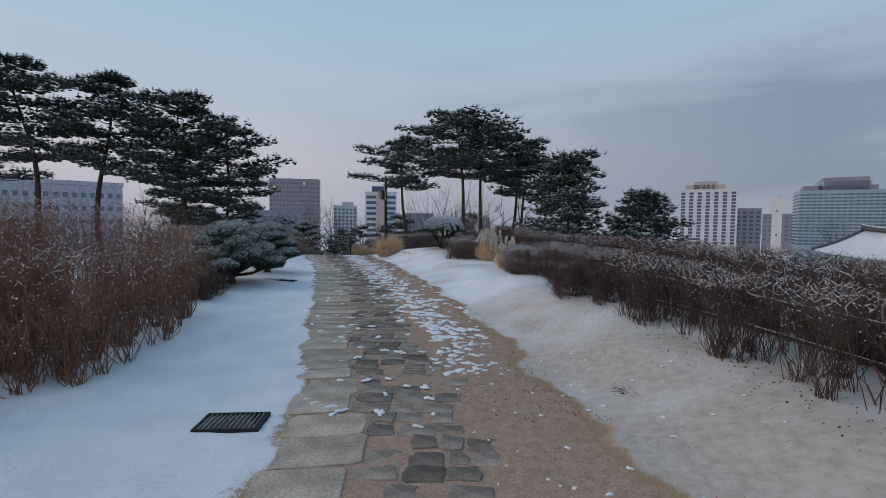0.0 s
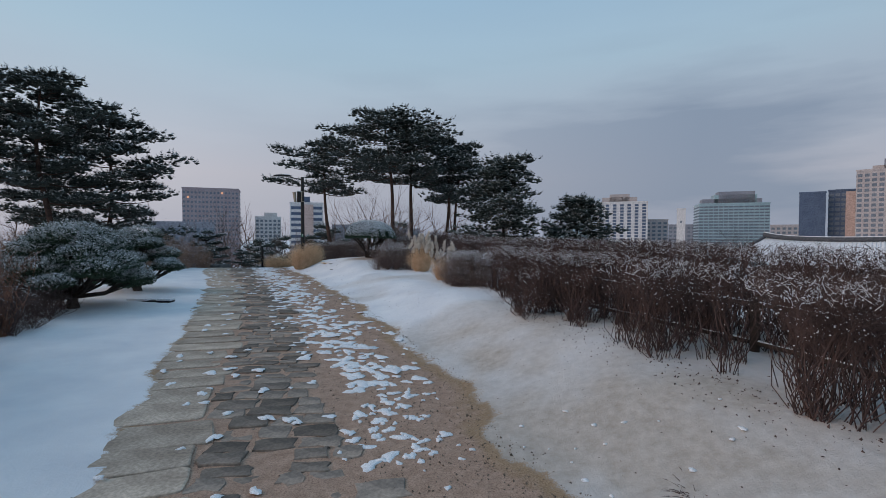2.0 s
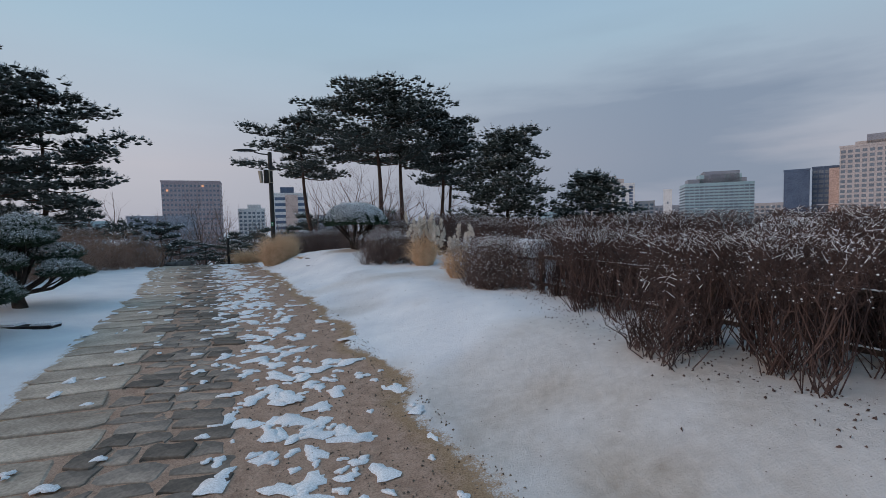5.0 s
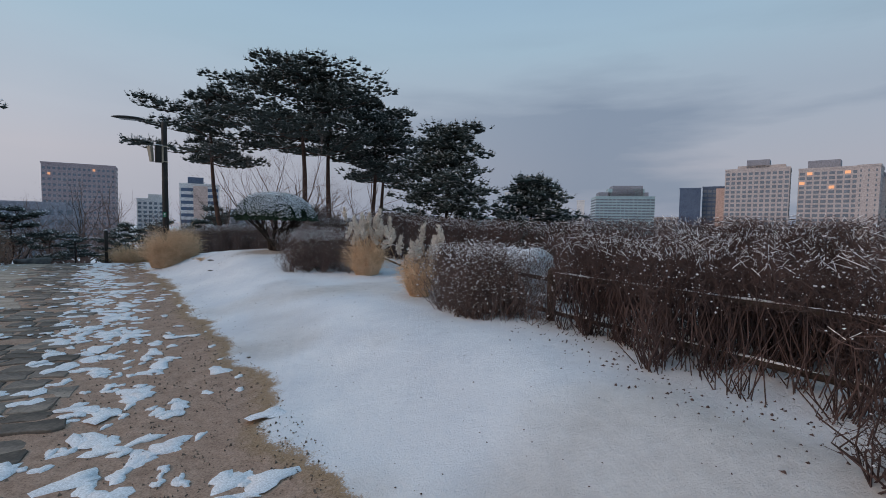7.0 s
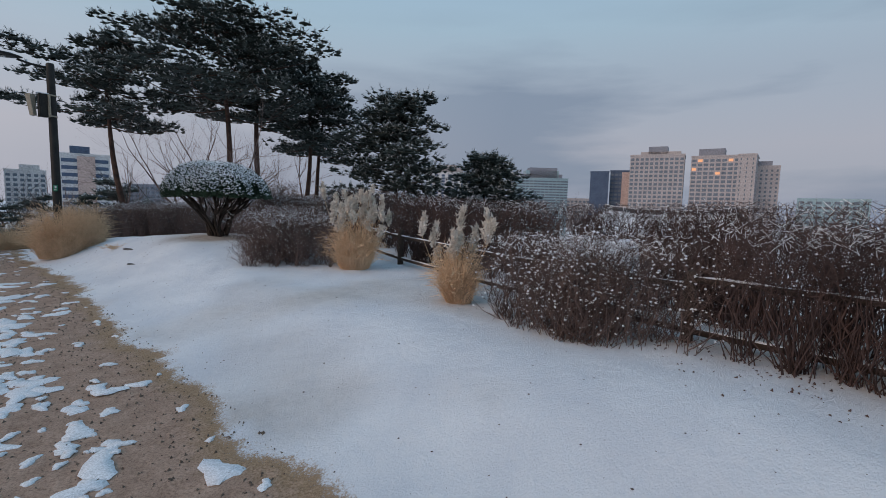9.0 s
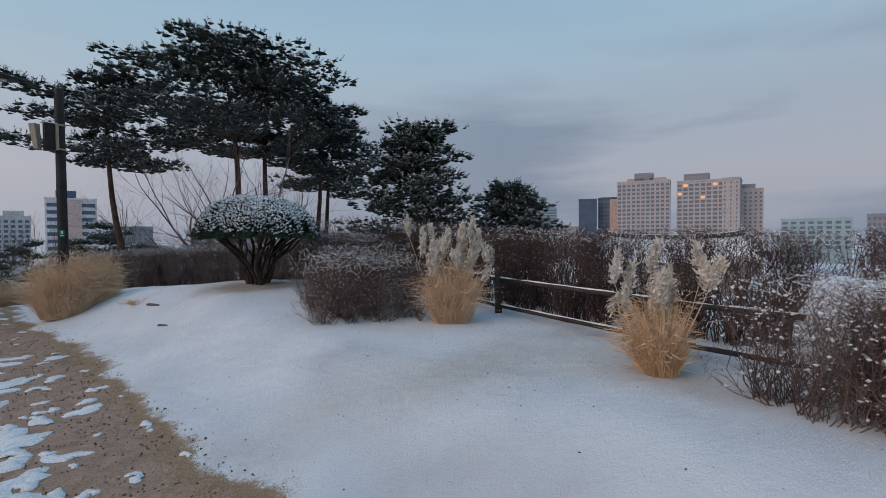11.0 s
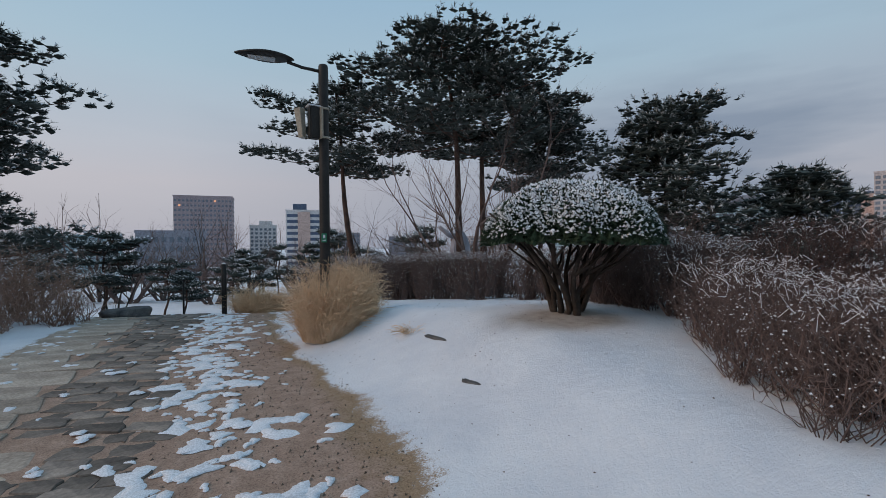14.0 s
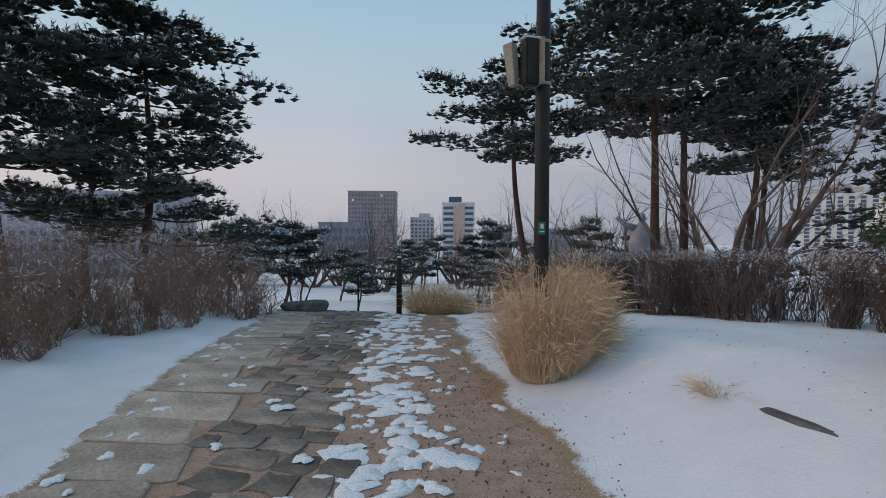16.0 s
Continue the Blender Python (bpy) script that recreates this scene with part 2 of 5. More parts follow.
def height(x, y):
    x, y = np.asarray(x, float), np.asarray(y, float)
    z = np.interp(y, (-20, 0, 8, 12, 16, 22, 25, 27.5, 30, 34, 45, 70, 200, 600), (-0.14, -0.13, -0.11, 0.0, 0.07, 0.08, 0.05, -0.08, -0.6, -1.4, -2.6, -4.5, -12, -30))
    near = 1 - smooth(26, 33, y)
    gain = np.interp(y, (0, 4, 8, 12, 14, 17, 18.5, 20.5, 22, 26), (0.32, 0.40, 0.48, 0.40, 0.32, 0.32, 0.36, 0.52, 0.54, 0.30))
    z = z + near * gain * smooth(0, 1.9, x - right(y))
    z = z + 0.10 * np.exp(-((x - 0.0) ** 2 + (y - 21.4) ** 2) / 1.6)
    z = z + near * 0.10 * smooth(0, 2.5, left(y) - x)
    z = z - smooth(6, 30, x) * 6 - smooth(30, 400, x) * 22
    z = z - smooth(25, 300, -x) * 12
    z = z - smooth(10, 200, -y) * 4
    snow = smooth(-0.05, 0.06, -sand_mask(x, y)) * (np.abs(x) < 40)
    return z + snow * (0.025 + 0.05 * (fbm(x * 0.9, y * 0.9, 4) - 0.5)) + (fbm(x * 5, y * 5, 3) - 0.5) * 0.03


def ground_z(x, y):
    return float(height(x, y))


MANY = {"needles", "frosted_needles", "snow_dusting", "limbs", "twigs", "clinging_snow", "foliage", "snow_cap", "blades", "plumes", "stalks", "stems"}


def mesh_object(name, verts, faces, mat, parent=None, smooth_shade=False):
    me = bpy.data.meshes.new(name)
    me.from_pydata(verts.tolist() if isinstance(verts, np.ndarray) else verts, [], faces.tolist() if isinstance(faces, np.ndarray) else faces)
    for m in (mat if isinstance(mat, (list, tuple)) else [mat]):
        me.materials.append(m)
    if smooth_shade:
        me.shade_smooth()
    ob = new(name, me)
    if parent:
        ob.parent = parent
    if name in MANY:
        ob["kind"] = "stuff"
    return ob


def lines(lo, hi, step, far):
    a = list(np.arange(lo, hi, step))
    g, p = step, hi
    while p < far:
        a.append(p)
        g *= 1.22
        p += g
    g, p = step, lo
    while p > -far:
        g *= 1.22
        p -= g
        a.insert(0, p)
    return np.array(a)


gx, gy = lines(-8.5, 4.2, 0.135, 3500), lines(1.5, 28.5, 0.135, 3500)
GX, GY = np.meshgrid(gx, gy)
gz = height(GX, GY)
gv = np.stack([GX.ravel(), GY.ravel(), gz.ravel()], 1)
nx, ny = len(gx), len(gy)
ii = (np.arange(ny - 1)[:, None] * nx + np.arange(nx - 1)[None, :]).ravel()
ground = mesh_object("ground", gv, np.stack([ii, ii + 1, ii + nx + 1, ii + nx], 1), MAT_GROUND, smooth_shade=True)
a1 = ground.data.attributes.new("sand", "FLOAT", "POINT")
a1.data.foreach_set("value", np.clip(sand_mask(GX, GY), -2, 2).ravel())
dirty = 1.2 * (1 - smooth(5.5, 11.0, GY)) * (1 - 0.6 * smooth(0.8, 3.0, GX - right(GY))) * (GX > 0) + 0.55 * smooth(0.42, 0.66, fbm(GX * 0.5 + 3, GY * 0.5)) * (GX > right(GY)) * (GY < 19) + 1.3 * (1 - smooth(0.25, 0.85, np.hypot((GX + 0.15) * 0.8, (GY - 21.0) * 1.2)))
dirty = np.clip(dirty * (0.35 + 1.1 * fbm(GX * 1.3, GY * 1.3)), 0, 1)
a2 = ground.data.attributes.new("dirt", "FLOAT", "POINT")
a2.data.foreach_set("value", dirty.ravel())
tagged(ground, "thin trodden snow over ground beside a sandy path", "ground", kind="structure")


# ---- mesh kits ----
RNG = np.random.RandomState(11)


def kit_twigs(p0, p1, r0, r1):
    """Open three-sided tapered sticks."""
    p0, p1 = np.asarray(p0), np.asarray(p1)
    n_ = len(p0)
    r0, r1 = np.broadcast_to(r0, n_), np.broadcast_to(r1, n_)
    d = p1 - p0
    d = d / (np.linalg.norm(d, axis=1, keepdims=True) + 1e-9)
    ref = np.where(np.abs(d[:, 2:3]) > 0.9, [[1.0, 0, 0]], [[0, 0, 1.0]])
    u = np.cross(d, ref)
    u /= np.linalg.norm(u, axis=1, keepdims=True) + 1e-9
    v = np.cross(d, u)
    ring = []
    for p, r in ((p0, r0), (p1, r1)):
        for k in range(3):
            a = 2 * math.pi * k / 3
            ring.append(p + (u * math.cos(a) + v * math.sin(a)) * r[:, None])
    V = np.stack(ring, 1).reshape(-1, 3)
    base = np.arange(n_)[:, None] * 6
    F = np.concatenate([base + np.array([[0, 1, 4, 3]]), base + np.array([[1, 2, 5, 4]]), base + np.array([[2, 0, 3, 5]])])
    return V, F


def kit_blobs(c, r, flat=0.6):
    """Small uneven lumps."""
    c = np.asarray(c)
    n_ = len(c)
    r = np.broadcast_to(r, n_)
    dirs = np.array([[1, 0, 0], [0, 1, 0], [-1, 0, 0], [0, -1, 0], [0, 0, flat], [0, 0, -flat]], float)
    jit = RNG.uniform(0.6, 1.35, (n_, 6, 1))
    th = RNG.uniform(0, 6.28, n_)
    R = np.zeros((n_, 3, 3))
    R[:, 0, 0], R[:, 0, 1], R[:, 1, 0], R[:, 1, 1], R[:, 2, 2] = np.cos(th), -np.sin(th), np.sin(th), np.cos(th), 1
    V = (np.einsum("nij,kj->nki", R, dirs) * jit * r[:, None, None] + c[:, None, :]).reshape(-1, 3)
    tri = np.array([[0, 1, 4], [1, 2, 4], [2, 3, 4], [3, 0, 4], [1, 0, 5], [2, 1, 5], [3, 2, 5], [0, 3, 5]])
    return V, (np.arange(n_)[:, None, None] * 6 + tri[None]).reshape(-1, 3)


def kit_specks(c, r):
    """Tiny four-faced crumbs."""
    c = np.asarray(c)
    n_ = len(c)
    r = np.broadcast_to(r, n_)
    dirs = np.array([[0.95, 0, -0.35], [-0.5, 0.85, -0.35], [-0.5, -0.85, -0.35], [0, 0, 0.75]])
    V = (dirs[None] * RNG.uniform(0.7, 1.5, (n_, 4, 1)) + RNG.normal(size=(n_, 4, 3)) * 0.25) * r[:, None, None] + c[:, None, :]
    tri = np.array([[0, 1, 3], [1, 2, 3], [2, 0, 3], [0, 2, 1]])
    return V.reshape(-1, 3), (np.arange(n_)[:, None, None] * 4 + tri[None]).reshape(-1, 3)


def kit_blades(p0, p1, w):
    """Flat tapering needles or blades."""
    p0, p1 = np.asarray(p0), np.asarray(p1)
    n_ = len(p0)
    d = p1 - p0
    side = np.cross(d, RNG.normal(size=(n_, 3)))
    side /= np.linalg.norm(side, axis=1, keepdims=True) + 1e-9
    side *= np.broadcast_to(w, n_)[:, None]
    V = np.stack([p0 - side, p0 + side, p1], 1).reshape(-1, 3)
    return V, np.arange(n_ * 3).reshape(-1, 3)


def join(kits):
    V, F, o = [], [], 0
    for v, f in kits:
        V.append(v)
        F.extend((f + o).tolist())
        o += len(v)
    return np.concatenate(V), F


def tube(points, radii, sides=8):
    """A tapered tube through the points, closed at its ends."""
    V, F = [], []
    pts = [Vector(p) for p in points]
    for i, (p, r) in enumerate(zip(pts, radii)):
        d = (pts[min(i + 1, len(pts) - 1)] - pts[max(i - 1, 0)]).normalized()
        ref = Vector((1, 0, 0)) if abs(d.z) > 0.9 else Vector((0, 0, 1))
        u = d.cross(ref).normalized()
        v = d.cross(u)
        for k in range(sides):
            a = 2 * math.pi * k / sides
            V.append(tuple(p + (u * math.cos(a) + v * math.sin(a)) * r))
        if i:
            o = (i - 1) * sides
            for k in range(sides):
                F.append((o + k, o + (k + 1) % sides, o + sides + (k + 1) % sides, o + sides + k))
    F.append(tuple(range(sides))[::-1])
    o = (len(pts) - 1) * sides
    F.append(tuple(range(o, o + sides)))
    return V, F


def join_lists(parts):
    V, F = [], []
    for v, f in parts:
        o = len(V)
        V.extend(v)
        F.extend([tuple(i + o for i in q) for q in f])
    return V, F


def box_part(name, size, at, mat, parent=None, bevel=0.01, turn=0.0):
    bm = bmesh.new()
    bmesh.ops.create_cube(bm, size=1.0)
    bmesh.ops.scale(bm, vec=size, verts=bm.verts)
    if bevel:
        bmesh.ops.bevel(bm, geom=bm.edges[:], offset=bevel, segments=2, affect="EDGES")
    bmesh.ops.rotate(bm, cent=(0, 0, 0), matrix=Matrix.Rotation(turn, 3, "Z"), verts=bm.verts)
    bmesh.ops.translate(bm, vec=at, verts=bm.verts)
    me = bpy.data.meshes.new(name)
    bm.to_mesh(me)
    bm.free()
    me.materials.append(mat)
    ob = new(name, me)
    if parent:
        ob.parent = parent
    return ob


# ---- pines ----
def pine(seed, tall, crown, bare, lean=(0, 0), limbs=16, tufts=70, needle=0.20, twist=0.5, per=12, cone=0.0):
    """A pine: bent tapering trunk, long limbs from bare*tall up, flat pads of upturned needle sprays. cone: 0 umbrella, 1 pointed."""
    r = np.random.RandomState(seed)
    root = new("pine_tree")
    pts, rad = [], []
    for i in range(11):
        f = i / 10
        pts.append((lean[0] * f + twist * math.sin(f * 5 + seed) * f * (1 - f * 0.6), lean[1] * f + twist * math.cos(f * 4 + seed) * f * (1 - f * 0.6), tall * 0.93 * f - 0.25 * (i == 0)))
        rad.append(0.015 * tall * (1 - 0.86 * f) + 0.012)
    pa = np.array(pts)
    bark = MAT_BARK if bare > 0.2 else MAT_BARK_DARK
    V, F = tube(pts, rad, 9)
    mesh_object("trunk", V, F, bark, root, True)
    tubes, t_at, t_dir, t_top = [], [], [], []
    for i in range(limbs):
        g = (i + r.rand() * 0.9) / limbs
        f = bare + (0.99 - bare) * g
        base = np.array([np.interp(f, np.linspace(0, 1, 11), pa[:, k]) for k in range(3)])
        az = i * 2.4 + r.uniform(-0.5, 0.5)
        umbrella = (1 - g ** 3.4) ** 0.5 * (0.74 + 0.26 * min(1, g * 3))
        prof = umbrella * (1 - cone) + (1.02 - 0.85 * g) * cone
        ln = crown * max(0.22, prof) * r.uniform(0.62, 1.05)
        rise = ln * (r.uniform(0.0, 0.22) * (0.5 + g) * (1 - cone) + cone * r.uniform(0.08, 0.28))
        lp = []
        for k in range(7):
            s = k / 6
            wob_ = 0.13 * ln * math.sin(s * 4 + i)
            lp.append((base[0] + math.cos(az) * ln * s - math.sin(az) * wob_ * s, base[1] + math.sin(az) * ln * s + math.cos(az) * wob_ * s, base[2] + rise * s ** 1.3 - 0.08 * ln * math.sin(s * 3.1)))
        tubes.append(tube(lp, [0.030 * (1 - f * 0.5) * (1 - 0.85 * k / 6) * tall / 8 + 0.006 for k in range(7)], 5))
        la = np.array(lp)
        pads = max(3, int(3 + 5 * ln / crown))
        for p in range(pads):
            s = 0.30 + 0.70 * (p + r.rand() * 0.6) / pads
            q = np.array([np.interp(min(s, 1), np.linspace(0, 1, 7), la[:, k]) for k in range(3)])
            side = r.uniform(-1, 1) * ln * 0.32 * (1.1 - 0.6 * s)
            c = q + (-math.sin(az) * side, math.cos(az) * side, abs(side) * 0.12 + 0.08)
            tubes.append(tube((q, q * 0.4 + c * 0.6 + (0, 0, -0.04), c), (0.016, 0.012, 0.007), 3))
            pr = crown * r.uniform(0.14, 0.23)
            for j in range(max(10, int(tufts * 1.75 / pads))):
                a2, u = r.uniform(0, 6.283), math.sqrt(r.rand())
                off = np.array((math.cos(a2) * u * pr, math.sin(a2) * u * pr, r.uniform(-0.04, 0.40 * (1 - u * u) + 0.02) * pr))
                t_at.append(c + off)
                t_dir.append((off[0] / pr * 0.95 + math.cos(az) * 0.25 * s, off[1] / pr * 0.95 + math.sin(az) * 0.25 * s, 0.30 + 0.55 * r.rand()))
                t_top.append(off[2] / pr)
    V, F = join_lists(tubes)
    mesh_object("limbs", V, F, bark, root, True)
    at, td, top = np.array(t_at), np.array(t_dir), np.array(t_top)
    m = len(at)
    td = td / (np.linalg.norm(td, axis=1, keepdims=True) + 1e-9)
    # each spray: a dense dark heart of needles, its upturned tip bristling with short ones
    heart = kit_blobs(at + td * needle * 0.25, needle * r.uniform(0.50, 0.95, m), 0.40)
    tip = at + td * (needle * r.uniform(0.7, 1.35, m))[:, None] + (0, 0, needle * 0.25)
    along = r.uniform(0.1, 1.0, (m, per, 1))
    p0 = at[:, None, :] * (1 - along) + tip[:, None, :] * along
    dirs = td[:, None, :] * 0.7 + r.normal(size=(m, per, 3)) * 0.62 + (0, 0, 0.28)
    dirs /= np.linalg.norm(dirs, axis=2, keepdims=True)
    p0 = p0.reshape(-1, 3)
    p1 = p0 + dirs.reshape(-1, 3) * needle * r.uniform(0.40, 0.85, (m * per, 1))
    up = dirs.reshape(-1, 3)[:, 2] > 0.2
    frost = (r.rand(m) < 0.50 + 0.40 * (top > 0.10))[:, None] & (r.rand(m, per) < 0.58)
    frost = frost.ravel() & up
    V, F = join([heart, kit_blades(p0[~frost], p1[~frost], needle * 0.062)])
    mesh_object("needles", V, F, MAT_NEEDLE, root)
    V, F = kit_blades(p0[frost], p1[frost], needle * 0.062)
    mesh_object("frosted_needles", V, F, MAT_FROST, root)
    pick = r.rand(m) < 0.24 + 0.34 * (top > 0.1)
    a_, b_ = at[pick], tip[pick]
    w = r.uniform(0.25, 0.85, (len(a_), 1))
    V, F = kit_specks(a_ * (1 - w) + b_ * w + (0, 0, needle * 0.30), needle * r.uniform(0.12, 0.32, len(a_)))
    mesh_object("snow_dusting", V, F, MAT_SNOW, root)
    return root


def put_pine(tree, x, y, turn=0.0, scale=1.0, dz=0.0):
    tree.matrix_basis = pose(x, y, ground_z(x, y) + dz, 0, 0, turn)
    return tree


GREEN = "tall snow-dusted pine with reddish trunk and flat dark crown"
for args, xy in (
    ((3, 11.0, 4.4, 0.62, (-1.4, 0), 17, 80), (-2.5, 37.6)),
    ((5, 12.4, 5.6, 0.60, (-0.8, 0), 22, 92), (1.75, 35.4)),
    ((8, 12.4, 5.0, 0.60, (0.4, 0), 18, 84), (2.9, 37.2)),
    ((12, 11.6, 4.3, 0.56, (0.6, 0), 16, 74), (5.6, 38.4)),
    ((14, 10.9, 3.9, 0.58, (1.3, 0), 14, 70), (6.2, 39.4)),
):
    tagged(put_pine(pine(*args), *xy), GREEN, "tree", "pines on the knoll")
for args, xy in (
    ((21, 8.1, 5.3, 0.03, (0.2, 0), 40, 52, 0.22, 0.3, 12, 1.0), (8.6, 31.8)),
    ((23, 6.3, 4.7, 0.03, (0.2, 0), 34, 50, 0.22, 0.3, 12, 0.95), (13.2, 31.0)),
):
    tagged(put_pine(pine(*args), *xy), "dense low pine with snow-dusted dark boughs down to the ground", "tree", "low pines")
for args, xy in (
    ((31, 9.6, 4.6, 0.22, (0.9, 0), 26, 80, 0.2, 0.5, 12, 0.35), (-15.0, 31.0)),
    ((33, 9.6, 4.5, 0.34, (-0.6, 0), 22, 80, 0.2, 0.6, 12, 0.2), (-15.0, 27.2)),
    ((35, 10.8, 4.6, 0.46, (0.5, 0), 20, 78, 0.2, 0.8), (-20.2, 27.0)),
    ((37, 10.8, 4.6, 0.48, (-0.8, 0), 19, 76, 0.2, 0.8), (-22.0, 25.0)),
    ((39, 10.5, 4.4, 0.40, (0.4, 0), 16, 66, 0.2, 0.7), (-25.5, 25.0)),
    ((41, 8.4, 3.4, 0.30, (0.4, 0), 14, 56, 0.2, 0.5, 12, 0.3), (-19.0, 33.0)),
):
    tagged(put_pine(pine(*args), *xy), "broad snow-dusted pine with a bent dark trunk", "tree", "pines along the slope")

small = pine(51, 2.15, 1.0, 0.36, (0.4, 0.1), 10, 38, 0.11, 0.35, 11)
tagged(small, "small garden pine with layered snowy pads", "tree", "small garden pines")
put_pine(small, -8.9, 28.9)
for x, y, a, s in ((-7.3, 29.8, 60, 0.62), (-9.4, 43, 200, 1.3), (-14, 45, 20, 1.5), (-5.6, 46, 80, 1.35), (-1.5, 47, 300, 1.5), (2.0, 47, 170, 1.5), (6, 48, 250, 1.5), (-11.5, 54, 110, 2.0), (-18, 40, 110, 1.9)):
    copy_thing(small, pose(x, y, ground_z(x, y), 0, 0, a) @ Matrix.Scale(s, 4))

far_pine = pine(61, 7.0, 3.2, 0.2, (0.4, 0), 10, 30, 0.46, 0.5, 6, 0.2)
tagged(far_pine, "distant dark pine on the snowy slope", "tree", "distant pines")
put_pine(far_pine, -6, 62)
rr = np.random.RandomState(5)
for i in range(20):
    x, y = -46 + i * 6.4 + rr.uniform(-1.5, 1.5), rr.uniform(62, 88)
    if -24 < x < -15.5:
        continue
    copy_thing(far_pine, pose(x, y, ground_z(x, y) - 0.6, 0, 0, rr.uniform(0, 360)) @ Matrix.Scale(rr.uniform(0.9, 1.3), 4))


# ---- bare trees ----
def bare_tree(name, seed, tall, stems, spread, mat, depth=4, thick=0.07, twigginess=3):
    r = np.random.RandomState(seed)
    root = new(name)
    big, sticks0, sticks1, rads0, rads1, tips = [], [], [], [], [], []

    def grow(p, d, ln, rad, level):
        pts, rs = [p.copy()], [rad]
        n_ = 5 if rad > 0.012 else 3
        for i in range(n_):
            d = d + r.normal(size=3) * 0.10 + np.array((0, 0, 0.05))
            d /= np.linalg.norm(d)
            pts.append(pts[-1] + d * ln / n_)
            rs.append(rad * (1 - 0.55 * (i + 1) / n_))
        if rad > 0.012:
            big.append(tube([tuple(q) for q in pts], rs, 6))
        else:
            for a, b_, x, y in zip(pts[:-1], pts[1:], rs[:-1], rs[1:]):
                sticks0.append(a), sticks1.append(b_), rads0.append(x), rads1.append(y)
        if level == 0:
            tips.append(pts[-1])
            return
        for k in range(twigginess + (level > 1)):
            at_ = pts[1 + r.randint(n_)] if k else pts[-1]
            nd = d + r.normal(size=3) * (0.50, 0.50, 0.28)
            nd /= np.linalg.norm(nd)
            grow(at_, nd, ln * r.uniform(0.5, 0.75), rs[-1] * r.uniform(0.6, 0.95), level - 1)

    for i in range(stems):
        a = 2 * math.pi * i / stems + r.uniform(-0.3, 0.3)
        d = np.array((math.cos(a) * spread, math.sin(a) * spread, 1.0))
        grow(np.array((0.06 * math.cos(a), 0.06 * math.sin(a), -0.15)), d / np.linalg.norm(d), tall * r.uniform(0.38, 0.48), thick * r.uniform(0.7, 1.1), depth)
    V, F = join_lists(big)
    mesh_object("limbs", V, F, mat, root, True)
    if sticks0:
        V, F = kit_twigs(sticks0, sticks1, np.array(rads0), np.array(rads1))
        mesh_object("twigs", V, F, mat, root)
    return root


bt = bare_tree("bare_tree", 4, 4.9, 6, 0.8, MAT_TWIG_GREY, 4, 0.075, 3)
bt.matrix_basis = pose(0.25, 26.4, ground_z(0.25, 26.4))
tagged(bt, "leafless many-stemmed tree with thin grey branches", "tree")
bt2 = bare_tree("bare_tree", 9, 4.2, 3, 0.4, MAT_BARK_DARK, 4, 0.05, 2)
bt2.matrix_basis = pose(-2.0, 31.5, ground_z(-2.0, 31.5))
tagged(bt2, "slender leafless tree behind the hedge", "tree", "slender bare trees")
for x, y, a, s in ((-1.0, 33, 70, 1.1), (-9.8, 31.5, 100, 0.8), (4.5, 32, 200, 0.8)):
    copy_thing(bt2, pose(x, y, ground_z(x, y), 0, 0, a) @ Matrix.Scale(s, 4))
far_bare = bare_tree("bare_tree", 14, 11, 2, 0.12, MAT_BARK_DARK, 4, 0.14, 3)
tagged(far_bare, "distant leafless tree with a wide twiggy crown", "tree", "distant bare trees")
far_bare.matrix_basis = pose(-20, 70, ground_z(-20, 70) + 0.5)
for x, y, a, s in ((-5, 66, 40, 0.8), (6, 70, 90, 0.85), (-36, 60, 140, 0.9), (-27, 46, 240, 0.6), (52, 62, 10, 0.75), (-12, 60, 200, 0.7), (55, 64, 90, 0.7)):
    copy_thing(far_bare, pose(x, y, ground_z(x, y) if x < 30 else -4.0, 0, 0, a) @ Matrix.Scale(s, 4))


park_tree = bare_tree("bare_tree", 17, 8.0, 4, 0.8, MAT_TWIG_GREY, 3, 0.17, 4)
tagged(park_tree, "hazy leafless park tree beyond the crest", "tree", "park trees beyond the crest")
park_tree.matrix_basis = pose(-9, 66, ground_z(-9, 66) - 0.3) @ Matrix.Scale(1.0, 4)
rr = np.random.RandomState(23)
for i in range(26):
    x, y = -44 + i * 2.7 + rr.uniform(-1.2, 1.2), rr.uniform(50, 80)
    copy_thing(park_tree, pose(x, y, ground_z(x, y) - 0.3, 0, 0, rr.uniform(0, 360)) @ Matrix.Scale(rr.uniform(1.0, 1.45), 4))


